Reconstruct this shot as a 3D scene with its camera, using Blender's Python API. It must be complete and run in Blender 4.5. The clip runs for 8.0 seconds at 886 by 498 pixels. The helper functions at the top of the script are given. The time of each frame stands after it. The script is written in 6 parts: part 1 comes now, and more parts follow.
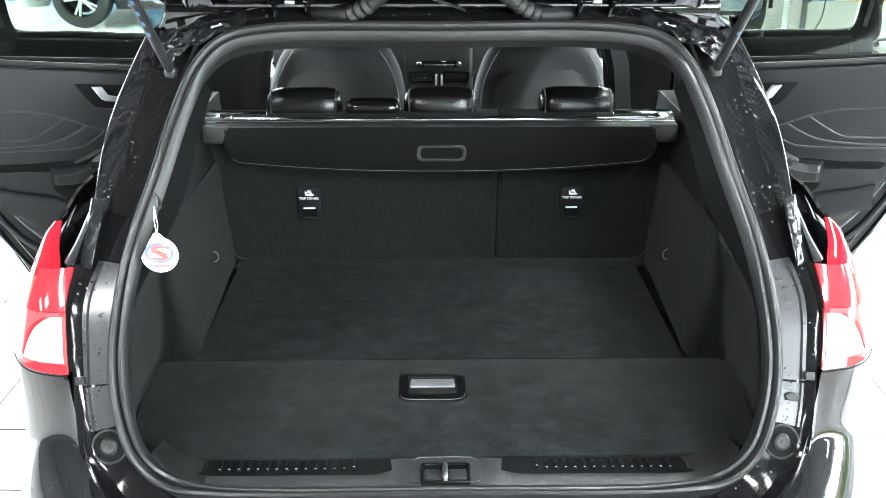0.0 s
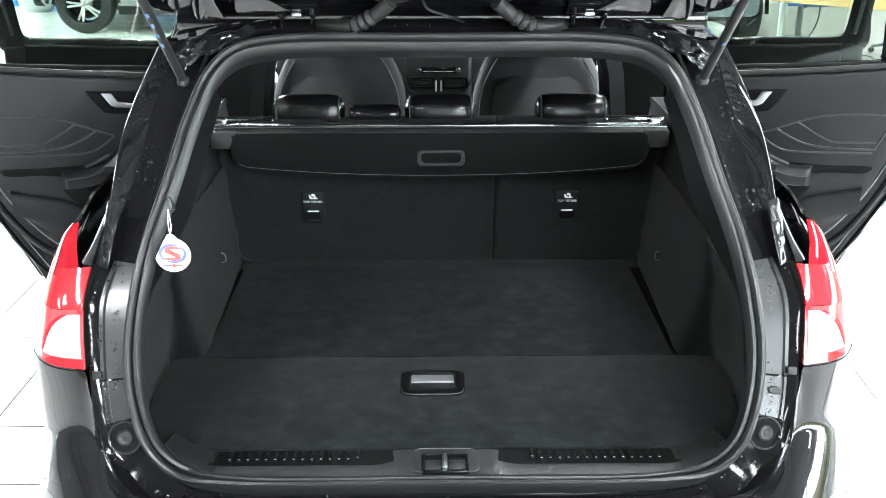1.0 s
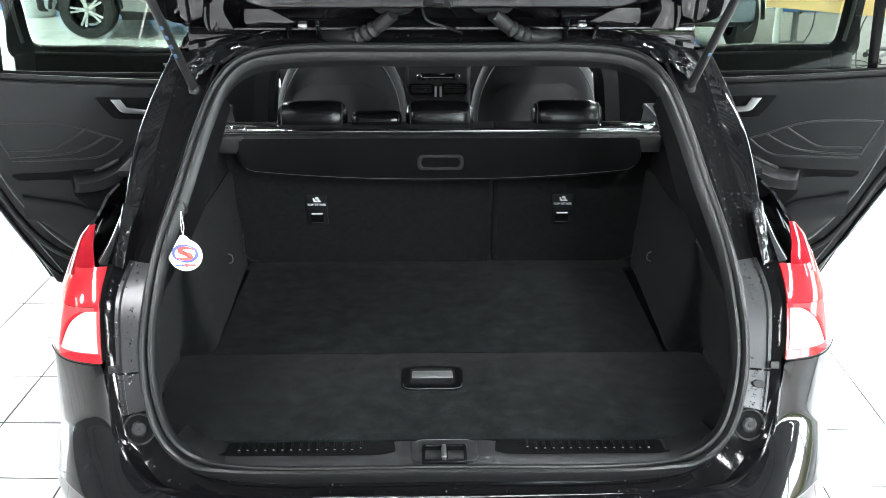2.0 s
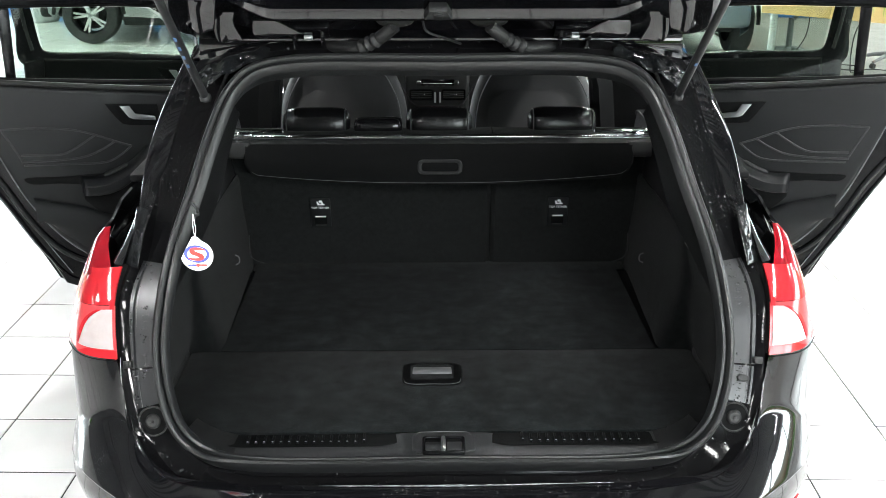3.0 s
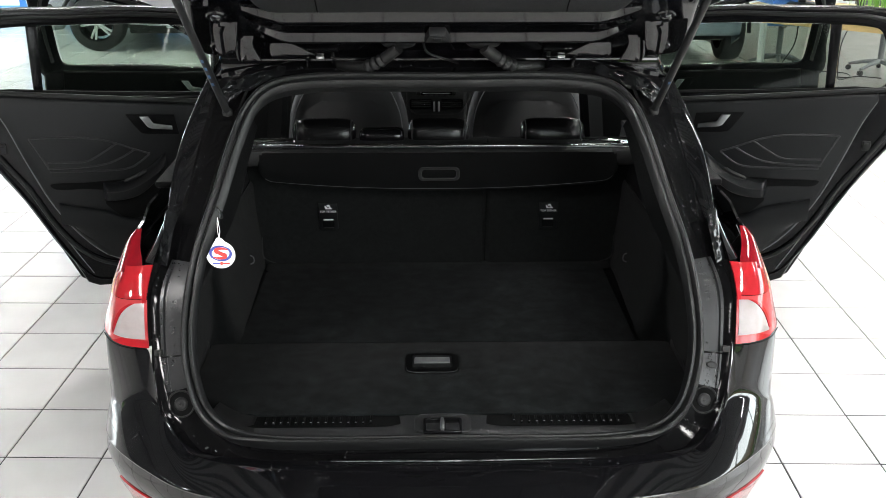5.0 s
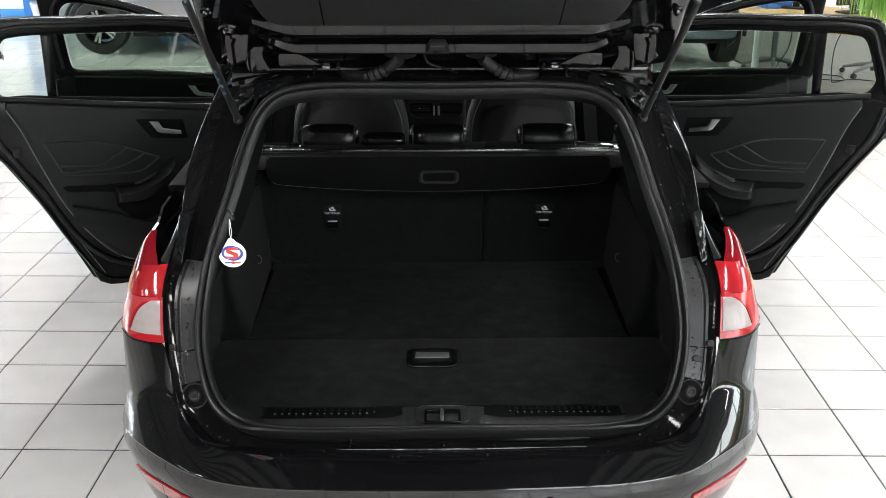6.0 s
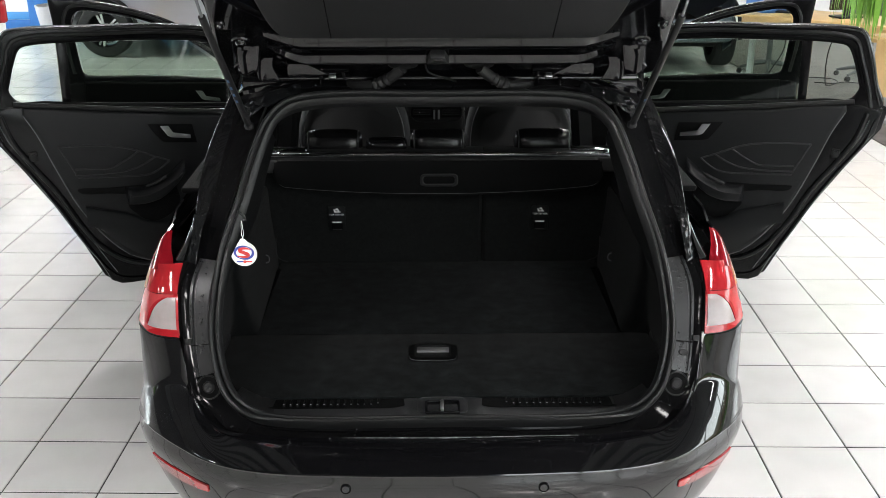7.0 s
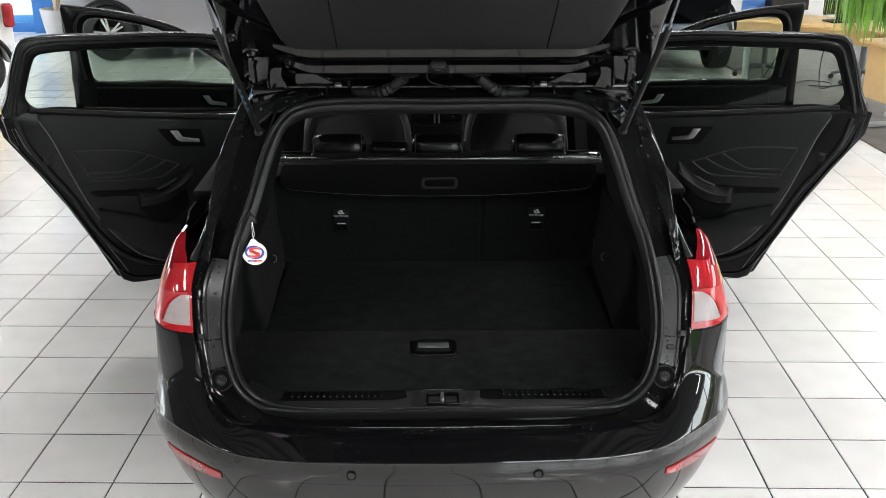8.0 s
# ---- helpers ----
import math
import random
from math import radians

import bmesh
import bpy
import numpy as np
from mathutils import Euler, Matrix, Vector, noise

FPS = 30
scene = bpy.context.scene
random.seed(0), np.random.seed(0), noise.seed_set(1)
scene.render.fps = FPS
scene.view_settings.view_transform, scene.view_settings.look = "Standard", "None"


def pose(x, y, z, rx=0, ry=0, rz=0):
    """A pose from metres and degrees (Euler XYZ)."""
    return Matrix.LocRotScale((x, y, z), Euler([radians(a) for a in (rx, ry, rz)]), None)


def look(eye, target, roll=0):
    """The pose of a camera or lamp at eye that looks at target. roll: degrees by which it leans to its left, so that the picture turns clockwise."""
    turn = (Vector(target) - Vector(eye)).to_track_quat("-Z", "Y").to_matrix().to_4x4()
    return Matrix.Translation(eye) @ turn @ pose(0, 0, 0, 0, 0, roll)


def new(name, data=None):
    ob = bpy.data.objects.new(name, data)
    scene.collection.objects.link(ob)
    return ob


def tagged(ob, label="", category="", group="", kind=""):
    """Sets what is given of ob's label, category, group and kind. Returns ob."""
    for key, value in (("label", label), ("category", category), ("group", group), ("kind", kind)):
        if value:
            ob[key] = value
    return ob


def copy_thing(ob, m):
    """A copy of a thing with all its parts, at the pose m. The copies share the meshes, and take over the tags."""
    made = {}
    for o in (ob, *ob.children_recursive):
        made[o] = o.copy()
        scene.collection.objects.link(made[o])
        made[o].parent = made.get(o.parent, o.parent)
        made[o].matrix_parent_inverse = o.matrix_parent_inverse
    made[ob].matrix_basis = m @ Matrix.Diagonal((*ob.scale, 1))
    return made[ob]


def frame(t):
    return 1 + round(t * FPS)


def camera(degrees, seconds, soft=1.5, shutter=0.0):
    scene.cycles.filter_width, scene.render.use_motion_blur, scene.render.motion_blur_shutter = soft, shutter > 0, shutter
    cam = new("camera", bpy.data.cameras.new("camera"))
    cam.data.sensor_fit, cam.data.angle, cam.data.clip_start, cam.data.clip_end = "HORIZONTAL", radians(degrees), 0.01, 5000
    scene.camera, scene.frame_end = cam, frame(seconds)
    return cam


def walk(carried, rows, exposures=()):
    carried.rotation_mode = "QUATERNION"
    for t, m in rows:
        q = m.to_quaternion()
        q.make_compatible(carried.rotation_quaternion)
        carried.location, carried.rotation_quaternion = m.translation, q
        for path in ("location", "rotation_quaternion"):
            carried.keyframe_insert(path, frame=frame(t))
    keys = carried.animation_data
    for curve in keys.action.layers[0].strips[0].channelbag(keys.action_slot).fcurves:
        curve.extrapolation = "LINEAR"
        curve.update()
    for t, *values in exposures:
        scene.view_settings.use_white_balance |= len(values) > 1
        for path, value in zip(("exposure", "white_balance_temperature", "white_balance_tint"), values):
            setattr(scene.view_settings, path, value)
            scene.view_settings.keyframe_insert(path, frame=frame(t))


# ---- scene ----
# The camera backs away from an open car boot, along its own line of sight.
cam = camera(47.0, 8.0, 0.6)
PATH = [
    (0, (-0.0307, -1.731, 1.714), (0.01297, 0.93265, -0.36055)),
    (0.5, (-0.0312, -1.778, 1.7285), (0.01310, 0.93345, -0.35848)),
    (1, (-0.0318, -1.825, 1.743), (0.01330, 0.93405, -0.35690)),
    (1.5, (-0.0323, -1.874, 1.758), (0.01355, 0.93466, -0.35528)),
    (3, (-0.0338, -2.0265, 1.8055), (0.01425, 0.93650, -0.35038)),
    (3.5, (-0.0350, -2.080, 1.8225), (0.01480, 0.93705, -0.34888)),
    (4, (-0.0360, -2.138, 1.8405), (0.01515, 0.93740, -0.34792)),
    (4.5, (-0.0370, -2.200, 1.862), (0.0153, 0.93756, -0.34749)),
    (6, (-0.0408, -2.397, 1.932), (0.01600, 0.93790, -0.34655)),
    (6.5, (-0.0422, -2.466, 1.957), (0.01600, 0.93800, -0.34628)),
    (7, (-0.0436, -2.542, 1.983), (0.01610, 0.93810, -0.34600)),
    (7.5, (-0.0450, -2.614, 2.008), (0.01600, 0.93828, -0.34552)),
    (8, (-0.0465, -2.687, 2.033), (0.01610, 0.93845, -0.34505))]
EXPOSURES = [(0.0, 2.67, 6050, 6), (1.0, 2.35, 6080, 7), (2.0, 1.92, 6150, 8), (3.0, 1.48, 6300, 8), (4.0, 1.08, 6400, 9), (5.0, 0.69, 6430, 10), (6.0, 0.40, 6450, 11), (8.0, 0.14, 6450, 11)]
walk(cam, [(t, look(e, Vector(e) + Vector(d))) for t, e, d in PATH], EXPOSURES)

# ---- light ----
world = bpy.data.worlds.new("daylight")
scene.world = world
world.use_nodes = True
wn = world.node_tree.nodes
sky = wn.new("ShaderNodeTexSky")
sky.sky_type, sky.sun_disc = "NISHITA", False
sky.sun_elevation, sky.sun_rotation = radians(40), radians(120)
sky.dust_density, sky.ozone_density = 4.0, 1.0
wn["Background"].inputs["Strength"].default_value = 0.12
world.node_tree.links.new(sky.outputs[0], wn["Background"].inputs["Color"])


def window_light(name, m, w, h, power, colour=(0.95, 0.98, 1.0)):
    data = bpy.data.lights.new(name, "AREA")
    data.shape, data.size, data.size_y, data.energy, data.color = "RECTANGLE", w, h, power, colour
    ob = new(name, data)
    ob.matrix_world = m
    return ob


sun = bpy.data.lights.new("sun", "SUN")
sun.energy, sun.angle, sun.color = 3.0, radians(3), (1.0, 0.97, 0.92)
new("sun", sun).matrix_world = look((6, -4, 8), (0, 0, 0))


# ---- materials ----
def material(name, colour, rough=0.5, metal=0.0, coat=0.0, grain=0.0, grain_size=200.0, bump=0.0, bump_size=400.0,
             sheen=0.0, spread=0.0, spec=0.5, coat_rough=0.03, wide=4.0, brushed=0.0):
    """A principled surface, whose colour varies at two scales by `grain`, with fine relief `bump`."""
    m = bpy.data.materials.new(name)
    m.use_nodes = True
    nt = m.node_tree
    b = nt.nodes["Principled BSDF"]
    b.inputs["Base Color"].default_value = (*colour, 1)
    b.inputs["Roughness"].default_value = rough
    b.inputs["Metallic"].default_value = metal
    b.inputs["Coat Weight"].default_value = coat
    b.inputs["Coat Roughness"].default_value = coat_rough
    b.inputs["Sheen Weight"].default_value = sheen
    b.inputs["Specular IOR Level"].default_value = spec
    co = nt.nodes.new("ShaderNodeTexCoord")
    if grain or spread:
        fine, broad = (nt.nodes.new("ShaderNodeTexNoise") for _ in range(2))
        fine.inputs["Scale"].default_value, fine.inputs["Detail"].default_value = grain_size, 5
        broad.inputs["Scale"].default_value, broad.inputs["Detail"].default_value = wide, 4
        add = nt.nodes.new("ShaderNodeMath")
        add.operation = "ADD"
        for n, k in ((fine, 0), (broad, 1)):
            nt.links.new(co.outputs["Object"], n.inputs["Vector"])
            nt.links.new(n.outputs["Fac"], add.inputs[k])
        ramp = nt.nodes.new("ShaderNodeMapRange")
        ramp.inputs["From Min"].default_value, ramp.inputs["From Max"].default_value = 0.6, 1.4
        ramp.inputs["To Min"].default_value, ramp.inputs["To Max"].default_value = 1 - grain, 1 + grain
        nt.links.new(add.outputs[0], ramp.inputs["Value"])
        last = ramp.outputs[0]
        if spread:
            info = nt.nodes.new("ShaderNodeObjectInfo")
            rr = nt.nodes.new("ShaderNodeMapRange")
            rr.inputs["To Min"].default_value, rr.inputs["To Max"].default_value = 1 - spread, 1 + spread
            nt.links.new(info.outputs["Random"], rr.inputs["Value"])
            mul = nt.nodes.new("ShaderNodeMath")
            mul.operation = "MULTIPLY"
            nt.links.new(last, mul.inputs[0])
            nt.links.new(rr.outputs[0], mul.inputs[1])
            last = mul.outputs[0]
        if brushed:
            lay = nt.nodes.new("ShaderNodeMapping")
            lay.inputs["Scale"].default_value = (0.85, 1.0, 1.0)
            pile = nt.nodes.new("ShaderNodeTexNoise")
            pile.inputs["Scale"].default_value, pile.inputs["Detail"].default_value = 15.0, 6
            pile.inputs["Roughness"].default_value, pile.inputs["Distortion"].default_value = 0.72, 0.6
            swing = nt.nodes.new("ShaderNodeMapRange")
            swing.inputs["From Min"].default_value, swing.inputs["From Max"].default_value = 0.32, 0.70
            swing.inputs["To Min"].default_value, swing.inputs["To Max"].default_value = 1 - brushed, 1 + brushed
            nap = nt.nodes.new("ShaderNodeMath")
            nap.operation = "MULTIPLY"
            nt.links.new(co.outputs["Object"], lay.inputs["Vector"])
            nt.links.new(lay.outputs[0], pile.inputs["Vector"])
            nt.links.new(pile.outputs["Fac"], swing.inputs["Value"])
            nt.links.new(swing.outputs[0], nap.inputs[0])
            nt.links.new(last, nap.inputs[1])
            last = nap.outputs[0]
        tint = nt.nodes.new("ShaderNodeVectorMath")
        tint.operation = "SCALE"
        tint.inputs[0].default_value = colour
        nt.links.new(last, tint.inputs["Scale"])
        nt.links.new(tint.outputs[0], b.inputs["Base Color"])
    if bump:
        n = nt.nodes.new("ShaderNodeTexNoise")
        n.inputs["Scale"].default_value, n.inputs["Detail"].default_value = bump_size, 3
        nt.links.new(co.outputs["Object"], n.inputs["Vector"])
        bp = nt.nodes.new("ShaderNodeBump")
        bp.inputs["Strength"].default_value, bp.inputs["Distance"].default_value = bump, 0.002
        nt.links.new(n.outputs["Fac"], bp.inputs["Height"])
        nt.links.new(bp.outputs[0], b.inputs["Normal"])
    return m


def glass(name, colour, rough=0.0, gloss=0.5):
    """A thin pane: it lets light straight through, tinted, and mirrors by Fresnel."""
    m = bpy.data.materials.new(name)
    m.use_nodes = True
    nt = m.node_tree
    nt.nodes.remove(nt.nodes["Principled BSDF"])
    tr, gl, mix, fr = (nt.nodes.new("ShaderNode" + k) for k in ("BsdfTransparent", "BsdfGlossy", "MixShader", "Fresnel"))
    tr.inputs[0].default_value = (*colour, 1)
    gl.inputs["Roughness"].default_value = rough
    fr.inputs["IOR"].default_value = 1.0 + gloss
    nt.links.new(fr.outputs[0], mix.inputs[0])
    nt.links.new(tr.outputs[0], mix.inputs[1])
    nt.links.new(gl.outputs[0], mix.inputs[2])
    nt.links.new(mix.outputs[0], nt.nodes["Material Output"].inputs[0])
    return m


def wet_paint(name, colour, rough, spec, cell=110.0, dry=0.40):
    """Lacquer or satin plastic with standing water drops, in drifts."""
    m = material(name, colour, rough, 0.0, 0.0, spec=spec)
    nt = m.node_tree
    b = nt.nodes["Principled BSDF"]
    co = nt.nodes.new("ShaderNodeTexCoord")
    where = nt.nodes.new("ShaderNodeTexNoise")
    where.inputs["Scale"].default_value, where.inputs["Detail"].default_value = 9.0, 3
    size = nt.nodes.new("ShaderNodeMapRange")
    size.inputs["From Min"].default_value, size.inputs["From Max"].default_value = dry, dry + 0.34
    size.inputs["To Min"].default_value, size.inputs["To Max"].default_value = 0.0, 0.26
    nt.links.new(co.outputs["Object"], where.inputs["Vector"])
    nt.links.new(where.outputs["Fac"], size.inputs["Value"])
    total = nt.nodes.new("ShaderNodeMath")
    total.operation = "ADD"
    for k, s in enumerate((cell, cell * 2.3)):
        drops = nt.nodes.new("ShaderNodeTexVoronoi")
        drops.inputs["Scale"].default_value = s
        less = nt.nodes.new("ShaderNodeMath")
        less.operation, less.use_clamp = "SUBTRACT", True
        nt.links.new(co.outputs["Object"], drops.inputs["Vector"])
        nt.links.new(size.outputs[0], less.inputs[0])
        nt.links.new(drops.outputs["Distance"], less.inputs[1])
        nt.links.new(less.outputs[0], total.inputs[k])
    bp = nt.nodes.new("ShaderNodeBump")
    bp.inputs["Strength"].default_value, bp.inputs["Distance"].default_value = 0.8, 0.005
    nt.links.new(total.outputs[0], bp.inputs["Height"])
    nt.links.new(bp.outputs[0], b.inputs["Normal"])
    return m


M_PAINT = wet_paint("black_paint", (0.003, 0.003, 0.0035), 0.035, 0.42, 130.0, 0.45)
M_FLANGEPAINT = wet_paint("flange_paint", (0.003, 0.003, 0.0033), 0.08, 0.11, 130.0, 0.36)
M_BUMPER = wet_paint("bumper_paint", (0.003, 0.003, 0.0036), 0.05, 0.66, 130.0, 0.47)
M_FLANGE = wet_paint("satin_flange", (0.014, 0.0145, 0.0155), 0.28, 0.50, 130.0, 0.44)
M_EDGEPAINT = material("edge_lacquer", (0.004, 0.004, 0.0045), 0.04, coat=1.0, spec=0.8, grain=0.1)
M_DOORPAINT = material("door_black_paint", (0.0025, 0.0025, 0.003), 0.26, spec=0.20, grain=0.2, grain_size=30)
M_PLASTIC = material("dark_plastic", (0.008, 0.0083, 0.0085), 0.5, spec=0.28, grain=0.25, grain_size=300, bump=0.25, bump_size=900)
M_TRIM = material("grey_trim", (0.012, 0.0125, 0.013), 0.6, spec=0.3, grain=0.2, grain_size=300, bump=0.3, bump_size=900)
M_SILL = material("sill_plastic", (0.0150, 0.0156, 0.0164), 0.42, spec=0.4, grain=0.2, grain_size=300, bump=0.3, bump_size=900)
M_DOORTRIM = material("soft_door_trim", (0.0031, 0.0036, 0.0042), 0.48, spec=0.25, grain=0.2, grain_size=120, bump=0.3, bump_size=700)
M_RUBBER = material("seal_rubber", (0.0066, 0.0070, 0.0074), 0.38, spec=0.33, grain=0.2, grain_size=90, bump=0.15, bump_size=300)
M_TYRE = material("tyre_rubber", (0.02, 0.02, 0.021), 0.75, grain=0.3, grain_size=60, bump=0.3, bump_size=200)
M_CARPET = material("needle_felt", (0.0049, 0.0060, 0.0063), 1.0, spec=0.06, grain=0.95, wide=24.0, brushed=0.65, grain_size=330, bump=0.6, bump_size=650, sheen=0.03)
# copies of the floor felt: lighter seat backs, darker sides, painting light and shade
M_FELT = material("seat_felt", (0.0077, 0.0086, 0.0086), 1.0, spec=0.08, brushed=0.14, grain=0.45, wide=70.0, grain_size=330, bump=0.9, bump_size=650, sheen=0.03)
M_SHADEDFELT = material("shaded_side_felt", (0.0034, 0.0040, 0.0041), 1.0, spec=0.05, brushed=0.30, grain=0.7, wide=60.0, grain_size=330, bump=0.9, bump_size=650, sheen=0.03)
M_WATER = material("standing_water", (0.012, 0.0125, 0.013), 0.03, spec=0.5, grain=0.2, grain_size=60)
# patchy grey that paints the gleam of a wet edge
M_LIPGLEAM = material("lip_gleam", (0.10, 0.105, 0.11), 0.20, spec=0.8, grain=0.95, grain_size=70, wide=14.0, bump=0.7, bump_size=220)
M_LUMPYWET = material("lumpy_wet_black", (0.004, 0.0044, 0.0048), 0.08, spec=0.28, grain=0.9, grain_size=60, bump=0.6, bump_size=55)
M_COVER = material("cover_vinyl", (0.0022, 0.0024, 0.0025), 0.65, spec=0.07, grain=0.2, grain_size=200, bump=0.3, bump_size=800)
M_LEATHER = material("black_leather", (0.0050, 0.0050, 0.0053), 0.32, spec=0.22, grain=0.2, grain_size=60, bump=0.25, bump_size=260)
M_HEADREST = material("smooth_leather", (0.0032, 0.0032, 0.0034), 0.24, spec=0.35, grain=0.2, grain_size=60, bump=0.12, bump_size=260)
M_SEATBACK = material("seat_back_leather", (0.0092, 0.0096, 0.0100), 0.58, spec=0.22, grain=0.2, grain_size=80, bump=0.25, bump_size=300)
M_BACKPANEL = material("seat_back_panel", (0.0075, 0.0078, 0.0080), 0.5, spec=0.25, grain=0.2, grain_size=200, bump=0.25, bump_size=800)
M_STRIP = material("satin_strip", (0.15, 0.155, 0.16), 0.20, 1.0, grain=0.12, grain_size=80)
M_GLOSSBLACK = material("gloss_black", (0.004, 0.004, 0.0045), 0.12)
M_ALU = material("brushed_aluminium", (0.62, 0.63, 0.64), 0.28, 1.0, grain=0.12, grain_size=80)
M_SATIN = material("satin_metal", (0.55, 0.56, 0.57), 0.35, 0.9, grain=0.1)
M_SPOKE = material("machined_alloy", (0.85, 0.85, 0.86), 0.30, 0.6, grain=0.06)
M_CHROME = material("chrome", (0.8, 0.8, 0.82), 0.06, 1.0, grain=0.04)
M_RED = material("red_lens", (0.33, 0.012, 0.017), 0.07, spec=0.5, grain=0.12, grain_size=30)
M_DEEPRED = material("deep_red_lens", (0.19, 0.004, 0.009), 0.07, spec=0.5, grain=0.12, grain_size=30)
M_PALERED = material("pale_red_lens", (0.42, 0.042, 0.046), 0.10, spec=0.5, grain=0.15, grain_size=40)
M_CLEARLENS = material("clear_lens", (0.30, 0.265, 0.265), 0.14, spec=0.4, grain=0.1, grain_size=60)
M_AMBER = material("amber_reflection", (0.42, 0.17, 0.07), 0.08, spec=0.5, grain=0.15, grain_size=40)
M_REFLECTOR = material("red_reflector", (0.34, 0.018, 0.020), 0.25, coat=0.8, grain=0.2, grain_size=150)
M_PRIVACY = glass("privacy_glass", (0.71, 0.77, 0.72), 0.0, 0.42)
M_TINT = glass("light_glass", (0.88, 0.92, 0.89), 0.0, 0.42)
M_CLEAR = glass("window_glass", (0.92, 0.95, 0.94), 0.0, 0.45)
M_TILE = material("white_tile", (0.72, 0.715, 0.70), 0.16, coat=0.35, grain=0.05, grain_size=6, bump=0.05, bump_size=12, spread=0.03, coat_rough=0.12)
M_GROUT = material("dark_grout", (0.045, 0.042, 0.040), 0.9, grain=0.35, grain_size=40, bump=0.3)
M_WHITEWALL = material("white_wall", (0.78, 0.78, 0.77), 0.8, grain=0.05, grain_size=20, bump=0.15, bump_size=150)
M_GREYWALL = material("grey_wall", (0.06, 0.06, 0.062), 0.8, grain=0.06, grain_size=20, bump=0.15, bump_size=150)
M_PALEWALL = material("pale_wall", (0.11, 0.11, 0.112), 0.8, grain=0.06, grain_size=20, bump=0.15, bump_size=150)
M_BLUE = material("blue_paint", (0.02, 0.14, 0.42), 0.4, grain=0.08, grain_size=20)
M_LIGHTBLUE = material("light_blue_paint", (0.05, 0.25, 0.55), 0.4, grain=0.08, grain_size=20)
M_SLAT = material("ceiling_slat", (0.22, 0.22, 0.22), 0.7, grain=0.06, grain_size=80, bump=0.1)
M_CEIL = material("ceiling_board", (0.035, 0.035, 0.035), 0.9, grain=0.06, grain_size=80, bump=0.2)
M_WOODFLOOR = material("grey_wood_floor", (0.13, 0.12, 0.11), 0.4, grain=0.35, grain_size=8, bump=0.1)
M_BEECH = material("beech_desk", (0.55, 0.36, 0.15), 0.4, grain=0.14, grain_size=9, bump=0.05)
M_FRAME = material("window_frame_grey", (0.10, 0.105, 0.11), 0.4, grain=0.1)
M_SILVERCAR = material("silver_car_paint", (0.36, 0.37, 0.40), 0.28, 0.6, 1.0, grain=0.05, grain_size=400)
M_GREYCAR = material("slate_car_paint", (0.15, 0.18, 0.215), 0.28, 0.3, 1.0, grain=0.05, grain_size=400)
M_WHITECAR = material("white_car_paint", (0.78, 0.78, 0.78), 0.2, 0.0, 1.0, grain=0.03, grain_size=30)
M_POT = material("pot_grey", (0.42, 0.43, 0.44), 0.55, grain=0.1, grain_size=30, bump=0.1)
M_BARK = material("pale_bark", (0.45, 0.36, 0.25), 0.8, grain=0.3, grain_size=25, bump=0.5, bump_size=60)
M_LEAF = material("leaf_green", (0.15, 0.34, 0.035), 0.45, grain=0.4, grain_size=14)
M_GRASS = material("lawn", (0.12, 0.28, 0.03), 0.9, grain=0.5, grain_size=3, bump=0.5, bump_size=30)
M_YELLOW = material("yellow_plastic", (0.75, 0.55, 0.02), 0.4, grain=0.08)
M_CARD = material("white_card", (0.82, 0.82, 0.80), 0.5, grain=0.03, grain_size=60)
M_INKRED = material("ink_red", (0.70, 0.05, 0.04), 0.5, grain=0.05)
M_INKBLUE = material("ink_blue", (0.05, 0.07, 0.36), 0.5, grain=0.05)
# light grey of small parts; also paints the light on some thin edges
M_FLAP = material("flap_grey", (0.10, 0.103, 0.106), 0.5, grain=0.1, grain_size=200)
M_PRINT = material("white_print", (0.85, 0.85, 0.85), 0.6, grain=0.03)
M_BLUEPRINT = material("blue_print", (0.04, 0.09, 0.18), 0.6, grain=0.05)
M_SCREEN = material("black_screen", (0.008, 0.008, 0.010), 0.15, coat=0.5, grain=0.1)
M_BLUECHAIR = material("blue_chair_shell", (0.05, 0.16, 0.42), 0.5, grain=0.1)


def lamp_material(name, colour, strength):
    m = bpy.data.materials.new(name)
    m.use_nodes = True
    b = m.node_tree.nodes["Principled BSDF"]
    b.inputs["Emission Color"].default_value = (*colour, 1)
    b.inputs["Emission Strength"].default_value = strength
    return m


M_TUBE = lamp_material("light_diffuser", (1.0, 0.98, 0.95), 76.0)


# ---- building blocks ----
def spl(points, n):
    """n places evenly along a smooth curve through the points (tuples of any length)."""
    p = np.array(points, float)
    d = np.concatenate([[0], np.cumsum(np.linalg.norm(np.diff(p, axis=0), axis=1) ** 0.5)])
    tang = np.gradient(p, d, axis=0) if len(p) > 2 else np.repeat((p[1:] - p[:1]) / d[-1], 2, axis=0)
    s = np.linspace(0, d[-1], n)
    k = np.clip(np.searchsorted(d, s, side="right") - 1, 0, len(p) - 2)
    h = (d[k + 1] - d[k])[:, None]
    u = ((s - d[k])[:, None]) / h
    return ((2 * u ** 3 - 3 * u ** 2 + 1) * p[k] + (u ** 3 - 2 * u ** 2 + u) * h * tang[k]
            + (3 * u ** 2 - 2 * u ** 3) * p[k + 1] + (u ** 3 - u ** 2) * h * tang[k + 1])


